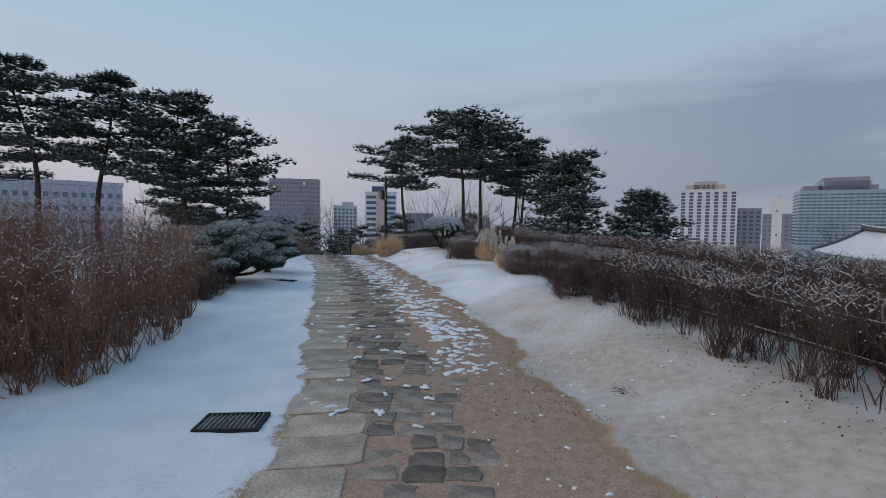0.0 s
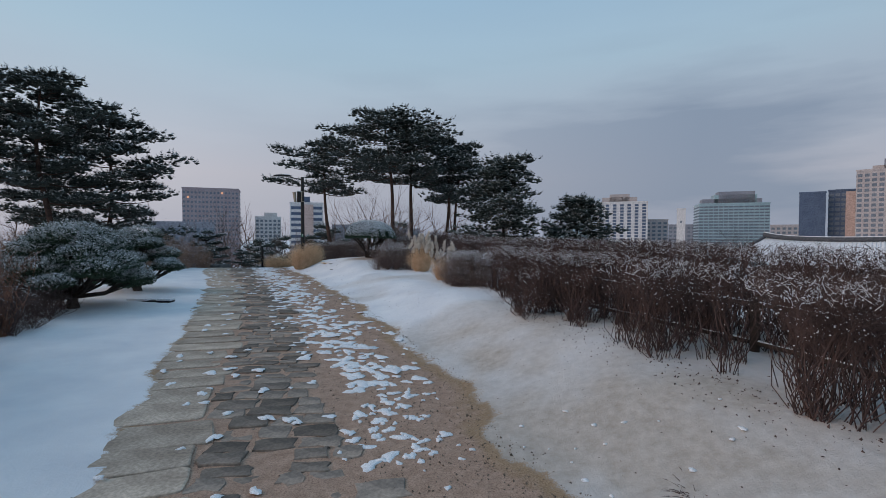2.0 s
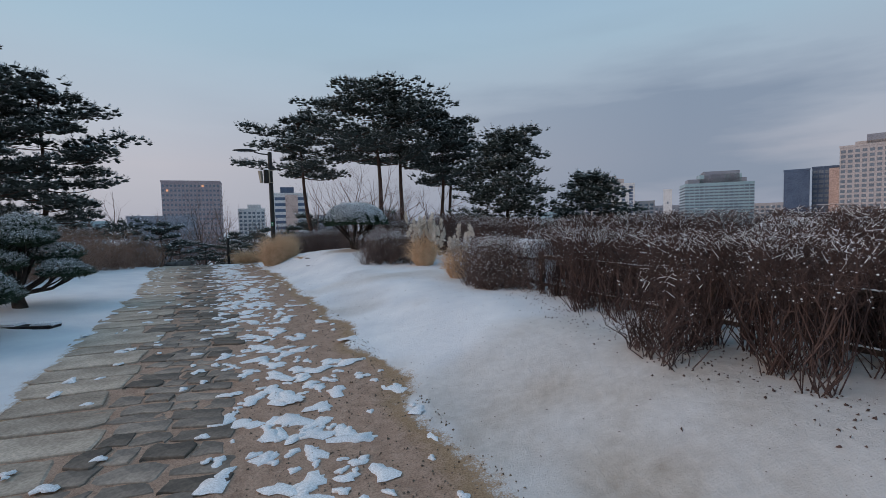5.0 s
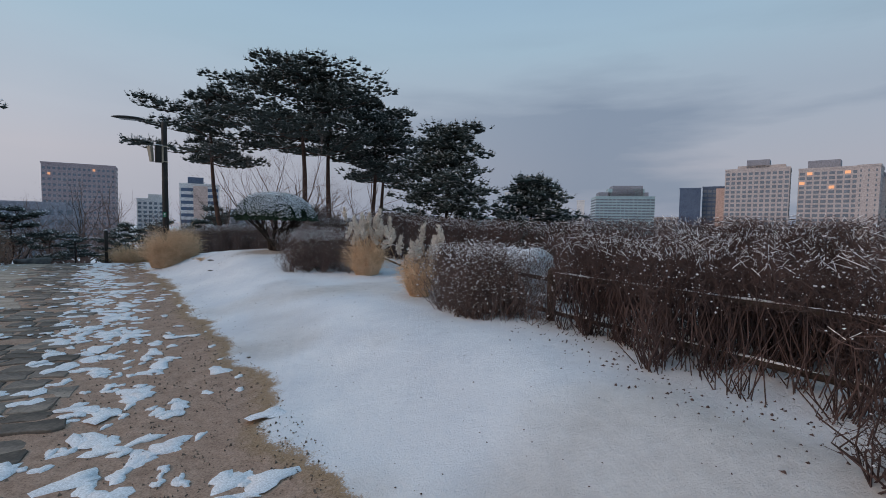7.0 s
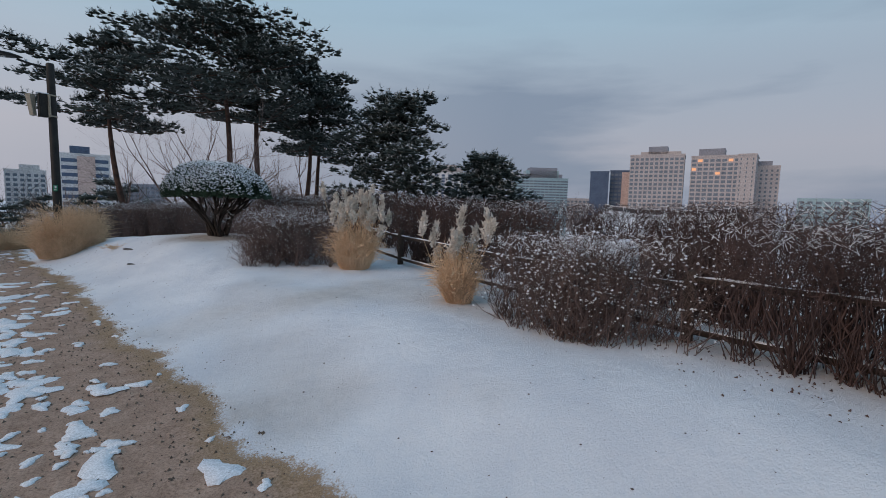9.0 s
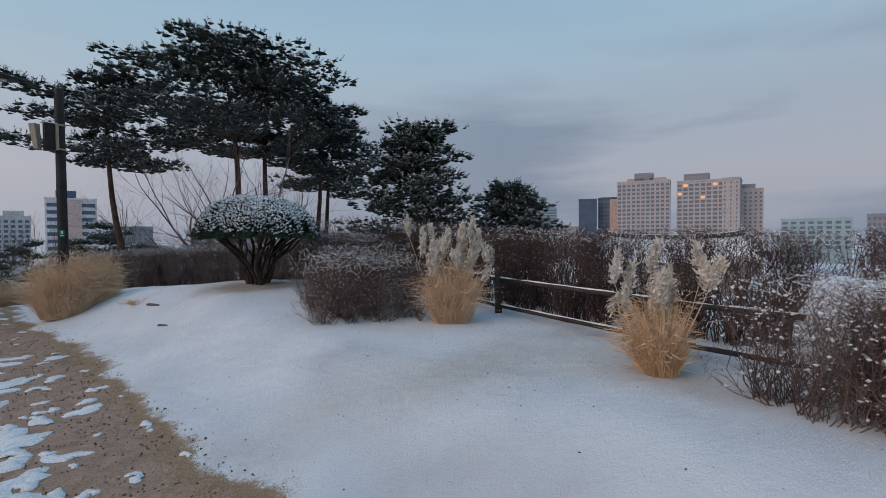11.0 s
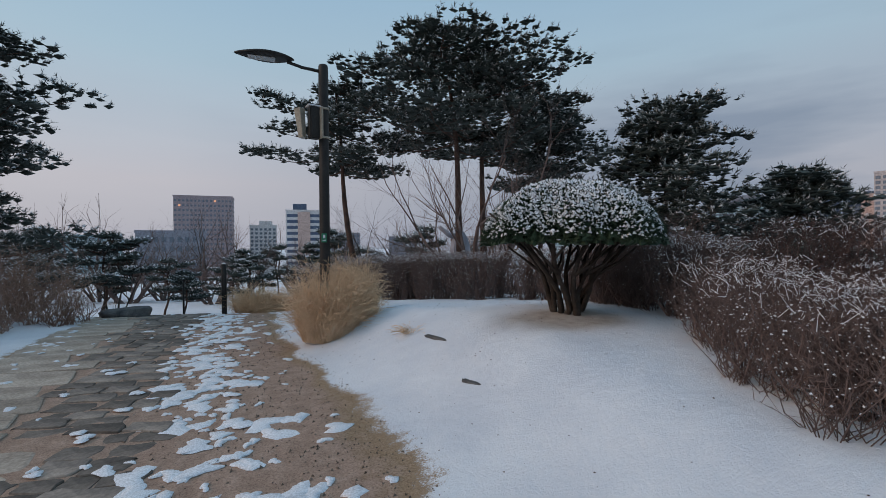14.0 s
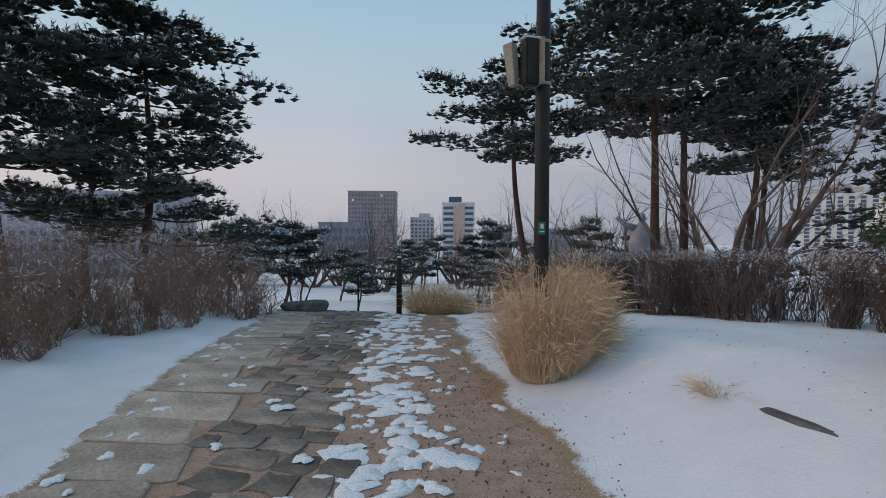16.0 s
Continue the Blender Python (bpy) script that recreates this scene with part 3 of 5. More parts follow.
# ---- hedges ----
def hedge(name, line, depth, tall, count, mat, label, seed, snow=0.5, curl=1.0, base_gap=0.42, stem=0.0052, cat="hedge", tidy=0.06, puff=1.0):
    """Leafless shrubs along a line (front edge), depth metres to the right of it as walked."""
    r = np.random.RandomState(seed)
    root = new(name)
    P = np.array(line, float)
    seg = np.linalg.norm(np.diff(P, axis=0), axis=1)
    cum = np.concatenate([[0], np.cumsum(seg)])

    def place(s, off):
        x, y = np.interp(s, cum, P[:, 0]), np.interp(s, cum, P[:, 1])
        e = 0.2
        dx = np.interp(np.minimum(s + e, cum[-1]), cum, P[:, 0]) - np.interp(np.maximum(s - e, 0), cum, P[:, 0])
        dy = np.interp(np.minimum(s + e, cum[-1]), cum, P[:, 1]) - np.interp(np.maximum(s - e, 0), cum, P[:, 1])
        q = np.hypot(dx, dy) + 1e-9
        return x + dy / q * off, y - dx / q * off

    plants = max(6, int(count / 16))
    ps, po = r.rand(plants) * cum[-1], r.rand(plants) ** 1.2 * depth
    which = r.randint(plants, size=count)
    s = np.clip(ps[which] + r.normal(size=count) * 0.05, 0, cum[-1])
    o = np.clip(po[which] + r.normal(size=count) * 0.05, 0, depth)
    x0, y0 = place(s, o)
    z0 = height(x0, y0) - 0.03
    x1, y1 = x0 + np.clip(r.normal(size=count), -1.8, 1.8) * 0.10 * curl, y0 + np.clip(r.normal(size=count), -1.8, 1.8) * 0.10 * curl
    h = tall(s, o) if callable(tall) else tall
    zt = z0 + h * (1 - tidy * 3 * r.rand(count) ** 2) + r.normal(size=count) * tidy * 0.5
    split = r.uniform(0.32, 0.5, count)
    sway = curl * (0.06 + 0.06 * h)
    wide = lambda k: np.clip(r.normal(size=count), -1.8, 1.8) * sway * k
    x2, y2 = x1 + wide(1.0), y1 + wide(1.0)
    x3, y3 = (x1 + x2) / 2 + wide(0.5), (y1 + y2) / 2 + wide(0.5)
    a = np.stack([x0, y0, z0], 1)
    m = np.stack([x1, y1, z0 + (zt - z0) * split], 1)
    e = np.stack([x3, y3, z0 + (zt - z0) * (split + 0.5 * (1 - split))], 1)
    t = np.stack([x2, y2, zt], 1)
    k_ = (a + m) / 2 + np.stack([wide(0.35), wide(0.35), 0 * x0], 1)
    kits = [kit_twigs(a, k_, stem * 1.05, stem * 0.95), kit_twigs(k_, m, stem * 0.95, stem * 0.8), kit_blades(m, e * 1.15 - m * 0.15, stem * 0.85), kit_blades(e, t, stem * 0.62)]
    tips, feet = [t], [e]
    split = split[:, None]
    for k in range(9):
        f = r.uniform(base_gap, 0.97, (count, 1)) ** 0.8
        half = split + 0.5 * (1 - split)
        st = np.where(f < split, a + (m - a) * f / split, np.where(f < half, m + (e - m) * (f - split) / (half - split), e + (t - e) * (f - half) / (1 - half)))
        d = np.clip(r.normal(size=(count, 3)), -1.7, 1.7) * (0.075, 0.075, 0.04) * curl + (0, 0, 0.075)
        en = st + d
        en[:, 2] = np.minimum(en[:, 2], z0 + h * r.uniform(0.94, 1.03, count))
        kits.append(kit_blades(st, en, stem * 0.58))
        tips.append(en)
        feet.append(st)
        for q in range(2):
            w = r.uniform(0.35, 0.8, (count, 1))
            s2 = st * (1 - w) + en * w
            e2 = s2 + (en - st) * 0.25 + np.clip(r.normal(size=(count, 3)), -1.6, 1.6) * (0.045, 0.045, 0.03) * curl + (0, 0, 0.03)
            e2[:, 2] = np.minimum(e2[:, 2], z0 + h * 1.02)
            kits.append(kit_blades(s2, e2, stem * 0.42))
    V, F = join(kits)
    mesh_object("twigs", V, F, mat, root)
    tp, ft = np.concatenate(tips), np.concatenate(feet)
    hz = np.concatenate([(q[:, 2] - z0) / h for q in tips])
    keep = r.rand(len(tp)) < snow * (0.20 + 0.16 * np.clip(hz, 0, 1) ** 4)
    w = r.uniform(0.4, 1.0, (keep.sum(), 1))
    c = tp[keep] * w + ft[keep] * (1 - w)
    kits = [kit_blobs(c + (0, 0, 0.004), puff * r.uniform(0.004, 0.0105, len(c)), 0.7)]
    lie = (hz > 0.86) & (r.rand(len(tp)) < snow * 0.65)
    lie[:count] = False
    w = r.uniform(0.40, 0.8, (lie.sum(), 1))
    kits.append(kit_twigs(ft[lie] * (1 - w) + tp[lie] * w + (0, 0, stem * 0.7), tp[lie] + (0, 0, stem * 0.7), np.minimum(stem, 0.0055) * 0.62, 0.0018))
    V, F = join(kits)
    mesh_object("clinging_snow", V, F, MAT_SNOW, root)
    tagged(root, label, cat, kind="stuff")
    return root


FRONT = [(4.3, 0.3), (3.7, 3.0), (3.2, 5.5), (2.85, 8.0), (2.6, 10.0), (2.62, 11.6), (2.75, 12.6)]
hedge("hedge", FRONT, 0.95, 1.02, 2500, MAT_TWIG, "clipped leafless brown hedge dusted with snow", 1, 0.7, 1.15, 0.48, 0.0046)
BEHIND = [(5.3, 0.5), (4.9, 3.5), (4.2, 7.5), (3.6, 11.5), (3.65, 13.0), (3.75, 14.3), (3.4, 15.5), (2.95, 17.0), (2.9, 19.2), (2.0, 21.0)]
hedge("hedge", BEHIND, 1.15, 1.20, 5600, MAT_TWIG, "clipped leafless hedge behind the rail fence, snow on top", 2, 0.6, 1.2, 0.06, 0.0064)
hedge("shrub", [(2.6, 12.7), (2.0, 13.4), (1.92, 14.0), (2.1, 14.5)], 0.8, 0.88, 800, MAT_TWIG_GREY, "rounded leafless shrub with white snow flecks", 3, 1.0, 1.2, 0.1, 0.0036, cat="shrub", tidy=0.2, puff=1.6)
hedge("shrub", [(2.35, 9.0), (2.35, 9.7)], 0.4, 0.7, 90, MAT_TWIG, "small leafless shrub before the hedge", 4, 0.35, 1.2, 0.1, cat="shrub", tidy=0.15)
hedge("hedge", [(1.5, 17.95), (0.7, 18.15), (0.15, 18.4), (0.3, 19.2), (1.05, 20.7)][::1], 0.95, 0.80, 1250, MAT_TWIG_GREY, "low leafless shrubs speckled with snow", 5, 1.0, 1.2, 0.12, 0.0038, cat="shrub", tidy=0.20)
hedge("hedge", [(-4.0, 27.4), (-1.9, 25.6), (-0.4, 24.9), (0.9, 24.1), (1.3, 22.4), (1.15, 20.8)][::-1], 1.0, 0.98, 3000, MAT_TWIG_GREY, "leafless hedge heavily flecked with snow", 6, 0.9, 1.1, 0.08)
hedge("shrub", [(1.15, 20.9), (0.85, 22.0), (0.8, 23.0)], 0.7, 1.25, 330, MAT_TWIG_GREY, "taller reddish leafless shrub by the topiary", 7, 0.25, 1.2, 0.1, cat="shrub", tidy=0.2)
hedge("thicket", [(-5.4, 11.0), (-5.0, 9.2), (-4.3, 7.0), (-4.0, 5.4), (-4.6, 3.6), (-6.0, 2.0)], 4.2, lambda s, o: 1.45 + 0.85 * smooth(0, 1.6, o), 3200, MAT_TWIG_RED, "tall thicket of reddish-brown leafless shrubs", 8, 0.8, 1.25, 0.12, 0.0062, "shrub", 0.16, 1.25)
hedge("thicket", [(-6.2, 13.5), (-5.6, 11.6), (-5.2, 10.4)], 1.2, 0.75, 500, MAT_TWIG, "low leafless shrubs beneath the clipped pine", 9, 0.4, 1.6, 0.1, cat="shrub", tidy=0.2)
hedge("thicket", [(-8.2, 17.5), (-8.4, 21.0), (-8.3, 23.5), (-8.0, 25.2), (-7.6, 26.6)][::-1], 3.4, lambda s, o: 1.05 + 0.5 * smooth(0, 1.5, o), 3000, MAT_TWIG_DRY, "tall brown leafless thicket with thin snow flecks", 11, 0.6, 1.6, 0.12, 0.0062, "shrub", 0.2, 1.25)


# ---- clipped evergreen domes ----
def dome_bush(name, seed, wide, low, top, trunks, fan, label, needles=15000, snowy=0.5):
    """A clipped dome of foliage on several bent stems; z from the base."""
    r = np.random.RandomState(seed)
    root = new(name)
    tubes = []
    for i in range(trunks):
        a = 2 * math.pi * i / trunks + r.uniform(-0.25, 0.25)
        reach = wide * 0.5 * r.uniform(0.45, 0.85)
        b0 = (0.11 * math.cos(a), 0.11 * math.sin(a))
        pts = []
        for k in range(7):
            f = k / 6
            pts.append((b0[0] + math.cos(a) * reach * f ** fan + 0.05 * math.sin(f * 7 + i), b0[1] + math.sin(a) * reach * f ** fan + 0.05 * math.cos(f * 6 + i), -0.12 + (low + 0.30 * (top - low) + 0.12) * f))
        tubes.append(tube(pts, [0.036 * (1 - 0.55 * k / 6) for k in range(7)], 6))
        for j in range(4):
            k = 3 + j % 3
            q = np.array(pts[k])
            e = q + np.array((math.cos(a + r.uniform(-1.2, 1.2)) * 0.35, math.sin(a + r.uniform(-1.2, 1.2)) * 0.35, 0.32))
            tubes.append(tube((q, (q + e) / 2 + (0.03, 0, -0.02), e), (0.022, 0.016, 0.009), 4))
    V, F = join_lists(tubes)
    mesh_object("stems", V, F, MAT_BARK_DARK, root, True)
    # shell of short sprays, thick near the rim, about a dark twiggy heart
    th = r.uniform(0, 2 * math.pi, needles)
    u = np.sqrt(r.rand(needles))
    lump = 1 + 0.05 * np.sin(th * 5 + seed) + 0.04 * np.sin(th * 9)
    shell = r.rand(needles) ** 2.0
    rr_ = wide * 0.5 * u * lump
    px, py = rr_ * np.cos(th), rr_ * np.sin(th)
    lobes = fbm(3 + px * 3.4, 5 + py * 3.4, 3)
    surf = low + (top - low) * (np.maximum(0, 1 - u ** 2.6)) ** 0.55 + (lobes - 0.5) * 0.13
    under = low + 0.20 * (top - low) * (1 - u)
    z = surf - shell * np.minimum(surf - under, 0.40)
    p0 = np.stack([px, py, z], 1)
    d = np.stack([np.cos(th) * u * 0.8, np.sin(th) * u * 0.8, 0.6 - 0.6 * u ** 2], 1) + r.normal(size=(needles, 3)) * 0.55
    d /= np.linalg.norm(d, axis=1, keepdims=True)
    kits = []
    for k in range(2):
        dd = d + r.normal(size=d.shape) * 0.45
        dd /= np.linalg.norm(dd, axis=1, keepdims=True)
        kits.append(kit_blades(p0, p0 + dd * r.uniform(0.035, 0.07, (needles, 1)), 0.008))
    deep = shell > 0.45
    kits.append(kit_specks(p0[deep][::4], 0.05))
    V, F = join(kits)
    mesh_object("foliage", V, F, MAT_YEW, root)
    clump = fbm(px * 8 + 40, py * 8 + 40, 3)
    keep = (shell < 0.22) & (clump > 0.51 - 0.28 * snowy + 0.10 * u ** 4) & (r.rand(needles) < 0.9)
    c = p0[keep] + (0, 0, 0.025)
    V, F = kit_specks(c, r.uniform(0.010, 0.024, len(c)))
    mesh_object("snow_cap", V, F, MAT_SNOW, root)
    return tagged(root, label, "shrub")


def cloud_pine(name, seed, wide, deep, low, top, lobes, label, needles=26000):
    """A low garden pine clipped into a mound of overlapping cushions on bent limbs."""
    r = np.random.RandomState(seed)
    root = new(name)
    tubes, at, nd, upf = [], [], [], []
    heart = []
    stub = np.array((0.0, 0.0, low * 0.55))
    tubes.append(tube(((0.05, 0, -0.15), (-0.03, 0.03, low * 0.3), tuple(stub)), (0.13, 0.10, 0.08), 8))
    for k in range(lobes):
        f = (k + 0.5) / lobes
        az, u = k * 2.4 + r.uniform(-0.3, 0.3), math.sqrt(f)
        size = wide * r.uniform(0.11, 0.165) * (1.15 - 0.25 * u)
        thick = size * r.uniform(0.62, 0.85)
        c = np.array((math.cos(az) * u * (wide / 2 - size * 0.7), math.sin(az) * u * (deep / 2 - size * 0.7), low + (top - low - thick) * (1 - u ** 1.7) + r.uniform(-0.08, 0.08)))
        bend = stub * 0.45 + c * 0.55 + (0, 0, -0.12)
        tubes.append(tube((tuple(stub), tuple(bend), tuple(c)), (0.045, 0.030, 0.014), 6))
        for q in range(3):
            e = c + np.array((math.cos(q * 2.1 + k), math.sin(q * 2.1 + k), 0.15)) * size * 0.6
            tubes.append(tube((tuple(bend), tuple((bend + e) / 2 + (0, 0, -0.03)), tuple(e)), (0.018, 0.013, 0.007), 4))
        m = int(needles / lobes)
        v = r.normal(size=(m, 3))
        v /= np.linalg.norm(v, axis=1, keepdims=True)
        v[:, 2] = np.where(v[:, 2] < 0, v[:, 2] * 0.35, v[:, 2])
        rough = 1 + (fbm(v[:, 0] * 3 + k * 7 + 20, v[:, 1] * 3 + v[:, 2] * 3 + 20, 3) - 0.5) * 0.5
        at.append(c + v * (size * 1.2, size * 1.2, thick) * rough[:, None] * (1 - 0.35 * r.rand(m, 1) ** 2))
        nd.append(v * 0.7 + (0, 0, 0.45))
        upf.append(v[:, 2])
        heart.append(c + r.normal(size=(26, 3)) * (size * 0.42, size * 0.42, thick * 0.28))
    V, F = join_lists(tubes)
    mesh_object("stems", V, F, MAT_BARK_DARK, root, True)
    at, nd, upf, heart = np.concatenate(at), np.concatenate(nd), np.concatenate(upf), np.concatenate(heart)
    m = len(at)
    frost = (upf > -0.05) & (r.rand(m) < 0.38 + 0.45 * np.clip(upf, 0, 1))
    dark, white = [kit_blobs(heart, wide * 0.022)], []
    for k in range(2):
        dd = nd + r.normal(size=(m, 3)) * 0.5
        dd /= np.linalg.norm(dd, axis=1, keepdims=True)
        end = at + dd * r.uniform(0.05, 0.095, (m, 1))
        dark.append(kit_blades(at[~frost], end[~frost], 0.0065))
        white.append(kit_blades(at[frost], end[frost], 0.006))
    V, F = join(dark)
    mesh_object("needles", V, F, MAT_YEW, root)
    V, F = join(white)
    mesh_object("frosted_needles", V, F, MAT_FROST, root)
    keep = (upf > 0.20) & (r.rand(m) < 0.68)
    V, F = kit_specks(at[keep] + (0, 0, 0.03), r.uniform(0.006, 0.016, keep.sum()))
    mesh_object("snow_cap", V, F, MAT_SNOW, root)
    return tagged(root, label, "shrub")


topi = dome_bush("topiary", 2, 1.98, 0.80, 1.45, 11, 1.5, "clipped evergreen dome on many dark stems, snow-capped", 28000, 1.05)
topi.matrix_basis = pose(0.0, 21.25, ground_z(0, 21.25))
lp1 = cloud_pine("clipped_pine", 6, 2.7, 2.6, 0.40, 1.85, 26, "broad clipped pine on a short trunk, dusted with snow", 34000)
lp1.matrix_basis = pose(-5.95, 12.9, ground_z(-5.95, 12.9))
lp2 = cloud_pine("clipped_pine", 7, 2.2, 2.1, 0.46, 1.72, 18, "clipped low pine with a snow-dusted crown", 22000)
lp2.matrix_basis = pose(-6.0, 15.6, ground_z(-6.0, 15.6))


# ---- dry grasses ----
def grass_clump(name, seed, wide, tall, blades, label, lean=0.5, plumes=0, plume_h=0.0, mat=None, foot=0.36):
    r = np.random.RandomState(seed)
    root = new(name)
    th, u = r.uniform(0, 2 * math.pi, blades), np.sqrt(r.rand(blades))
    b0 = np.stack([np.cos(th) * u * wide * foot, np.sin(th) * u * wide * foot, np.full(blades, -0.04)], 1)
    sheaf = r.randint(22, size=blades)                     # blades hang together in sheaves
    s_out, s_tall = r.normal(size=(22, 2)) * 0.13 * lean * tall, r.uniform(0.58, 1.10, 22)
    ln = tall * s_tall[sheaf] * r.uniform(0.42, 1.05, blades) * (1 - 0.22 * u ** 3)
    out = np.stack([np.cos(th), np.sin(th)], 1) * (u * lean * wide * 0.45)[:, None] + s_out[sheaf] + r.normal(size=(blades, 2)) * (0.03 + 0.09 * lean) * tall
    mid_ = b0 + np.concatenate([out * 0.42, (ln * 0.60)[:, None]], 1)
    droop = r.rand(blades) ** 1.8 * 0.26
    bow = b0 + np.concatenate([out * 0.85, (ln * (0.92 - droop * 0.5))[:, None]], 1)
    end = b0 + np.concatenate([out * (1.1 + droop[:, None] * 1.8) + r.normal(size=(blades, 2)) * 0.05 * tall, (ln * (1 - droop * 1.15))[:, None]], 1)
    w = 0.0028
    stray = r.rand(blades) < 0.35                          # bent leaves crossing the sheaves
    f0 = b0[stray] + (mid_[stray] - b0[stray]) * r.uniform(0.4, 1.0, (stray.sum(), 1))
    f1 = f0 + r.normal(size=(stray.sum(), 3)) * (0.11, 0.11, 0.07) * tall
    f1[:, 2] = np.maximum(f1[:, 2], 0.02)
    kits = [kit_twigs(b0, mid_, w, w * 0.8), kit_blades(mid_, bow * 1.2 - mid_ * 0.2, w), kit_blades(bow, end, w * 1.2), kit_blades(f0, f1, w * 1.1)]
    V, F = join(kits)
    mesh_object("blades", V, F, mat or MAT_STRAW, root)
    if plumes:
        st = r.choice(blades, plumes, replace=False)
        top = b0[st] + np.concatenate([out[st] * 0.8 + r.normal(size=(plumes, 2)) * 0.13, np.full((plumes, 1), plume_h) * r.uniform(0.62, 1.0, (plumes, 1))], 1)
        V, F = kit_twigs(b0[st], top, 0.004, 0.003)
        mesh_object("stalks", V, F, MAT_STRAW, root)
        kits = []
        for k in range(plumes):
            ax = np.array((r.uniform(-0.3, 0.3), r.uniform(-0.3, 0.3), 1.0 if k % 4 else -0.7))
            m = 170
            f = r.rand(m)
            rad = 0.034 * np.sin(np.clip(f * 0.9 + 0.08, 0, 1) * math.pi) + 0.006
            L = r.uniform(0.18, 0.27)
            c = top[k] + ax * f[:, None] * L + r.normal(size=(m, 3)) * rad[:, None] * 0.6
            kits.append(kit_blades(c, c + r.normal(size=(m, 3)) * 0.022 + ax * 0.03, 0.013))
        V, F = join(kits)
        mesh_object("plumes", V, F, MAT_PLUME, root)
    return tagged(root, label, "grass")


for seed, x, y, wide, tall, blades, lean in ((1, -2.85, 23.05, 1.0, 1.24, 4000, 0.52), (2, -2.5, 23.45, 0.9, 1.1, 2400, 0.36), (3, -5.0, 28.0, 0.95, 0.9, 2200, 0.7), (4, -4.45, 28.2, 0.8, 0.8, 1500, 0.7)):
    g = grass_clump("grass_clump", seed, wide, tall, blades, "clump of dry straw-coloured ornamental grass", lean)
    g["group"] = "dry grass clumps"
    g.matrix_basis = pose(x, y, ground_z(x, y))
for seed, x, y, n_pl, hh in ((11, 1.72, 17.75, 34, 1.12), (12, 2.02, 15.1, 14, 0.88)):
    g = grass_clump("plume_grass", seed, 0.80 if seed == 11 else 0.5, 0.95 if seed == 11 else 0.78, 1900, "tall dry grass with fluffy frosted plumes", 0.48, n_pl, hh, foot=0.26)
    g["group"] = "plumed grasses"
    g.matrix_basis = pose(x, y, ground_z(x, y))
tuft = grass_clump("grass_tuft", 15, 0.3, 0.14, 160, "small tuft of dry grass poking through snow", 1.2)
tuft.matrix_basis = pose(-1.75, 21.85, ground_z(-1.75, 21.85))
wtuft = grass_clump("grass_tuft", 16, 0.26, 0.08, 70, "dark sprawling weed in the snow", 1.5, mat=MAT_TWIG)
wtuft.matrix_basis = pose(2.15, 5.1, ground_z(2.15, 5.1))


# ---- rail fence ----
FENCE = [(5.1, 1.0), (4.75, 4.0), (4.3, 7.0), (3.48, 10.0), (2.95, 13.0), (2.72, 15.2), (2.58, 17.9), (2.45, 19.6)]
fence = new("rail_fence")
rails = []
for (x0, y0), (x1, y1) in zip(FENCE[:-1], FENCE[1:]):
    z0, z1 = ground_z(x0, y0), ground_z(x1, y1)
    for h in (0.53 if y0 < 13 else 0.47, 0.10):
        rails.append(((x0, y0, z0 + h), (x1, y1, z1 + h)))
for k, (a, b_) in enumerate(rails):
    V, F = tube((a, b_), (0.027, 0.027), 8)
    mesh_object("rail", V, F, MAT_RAIL, fence, True)
    A, B = Vector(a), Vector(b_)
    steps = 14
    pts = [A.lerp(B, i / steps) + Vector((0, 0, 0.021 + 0.005 * math.sin(i * 2.1 + k))) for i in range(steps + 1)]
    V, F = tube(pts, [0.013 + 0.005 * math.sin(i * 1.7 + k) for i in range(steps + 1)], 6)
    mesh_object("snow_ridge", V, F, MAT_SNOW, fence, True)
for x, y in FENCE[:5] + [(2.68, 15.9)] + FENCE[6:]:
    V, F = tube(((x, y, ground_z(x, y) - 0.2), (x, y, ground_z(x, y) + 0.57), (x, y, ground_z(x, y) + 0.60)), (0.05, 0.05, 0.03), 10)
    mesh_object("post", V, F, MAT_RAIL, fence, True)
tagged(fence, "low dark two-rail fence with snow on its rails", "fence")


# ---- lamp post with loudspeaker ----
lamp = new("street_lamp")
LX, LY = -2.9, 23.25
lz = ground_z(LX, LY)
lamp.matrix_basis = pose(LX, LY, lz, 0, 0, 12)
PH = 3.95
V, F = tube([(0, 0, z) for z in (-0.3, 0.0, PH - 0.03, PH)], (0.078, 0.078, 0.070, 0.060), 20)
mesh_object("pole", V, F, MAT_POST, lamp, True)
V, F = tube(((0, 0, PH - 0.10), (-0.30, 0, PH - 0.07), (-0.50, 0, PH - 0.02)), (0.024, 0.022, 0.022), 10)
mesh_object("arm", V, F, MAT_POST, lamp, True)
bm = bmesh.new()
bmesh.ops.create_uvsphere(bm, u_segments=24, v_segments=12, radius=1)
for v in bm.verts:
    f = (1 - v.co.x) / 2
    v.co = Vector((-0.80 + v.co.x * 0.40, v.co.y * 0.15 * (0.45 + 1.0 * math.sin(min(1, f * 0.85 + 0.15) * math.pi)), v.co.z * (0.055 if v.co.z > 0 else 0.03)))
bmesh.ops.translate(bm, vec=(0, 0, PH + 0.02), verts=bm.verts)
me = bpy.data.meshes.new("lamp_head")
bm.to_mesh(me)
bm.free()
me.materials.append(MAT_POST)
me.shade_smooth()
new("lamp_head", me).parent = lamp
lens_part = box_part("lens", (0.36, 0.15, 0.02), (-0.84, 0, PH - 0.010), MAT_LENS, lamp, 0.008)
lens_part["label"] = "pale frosted lamp lens"
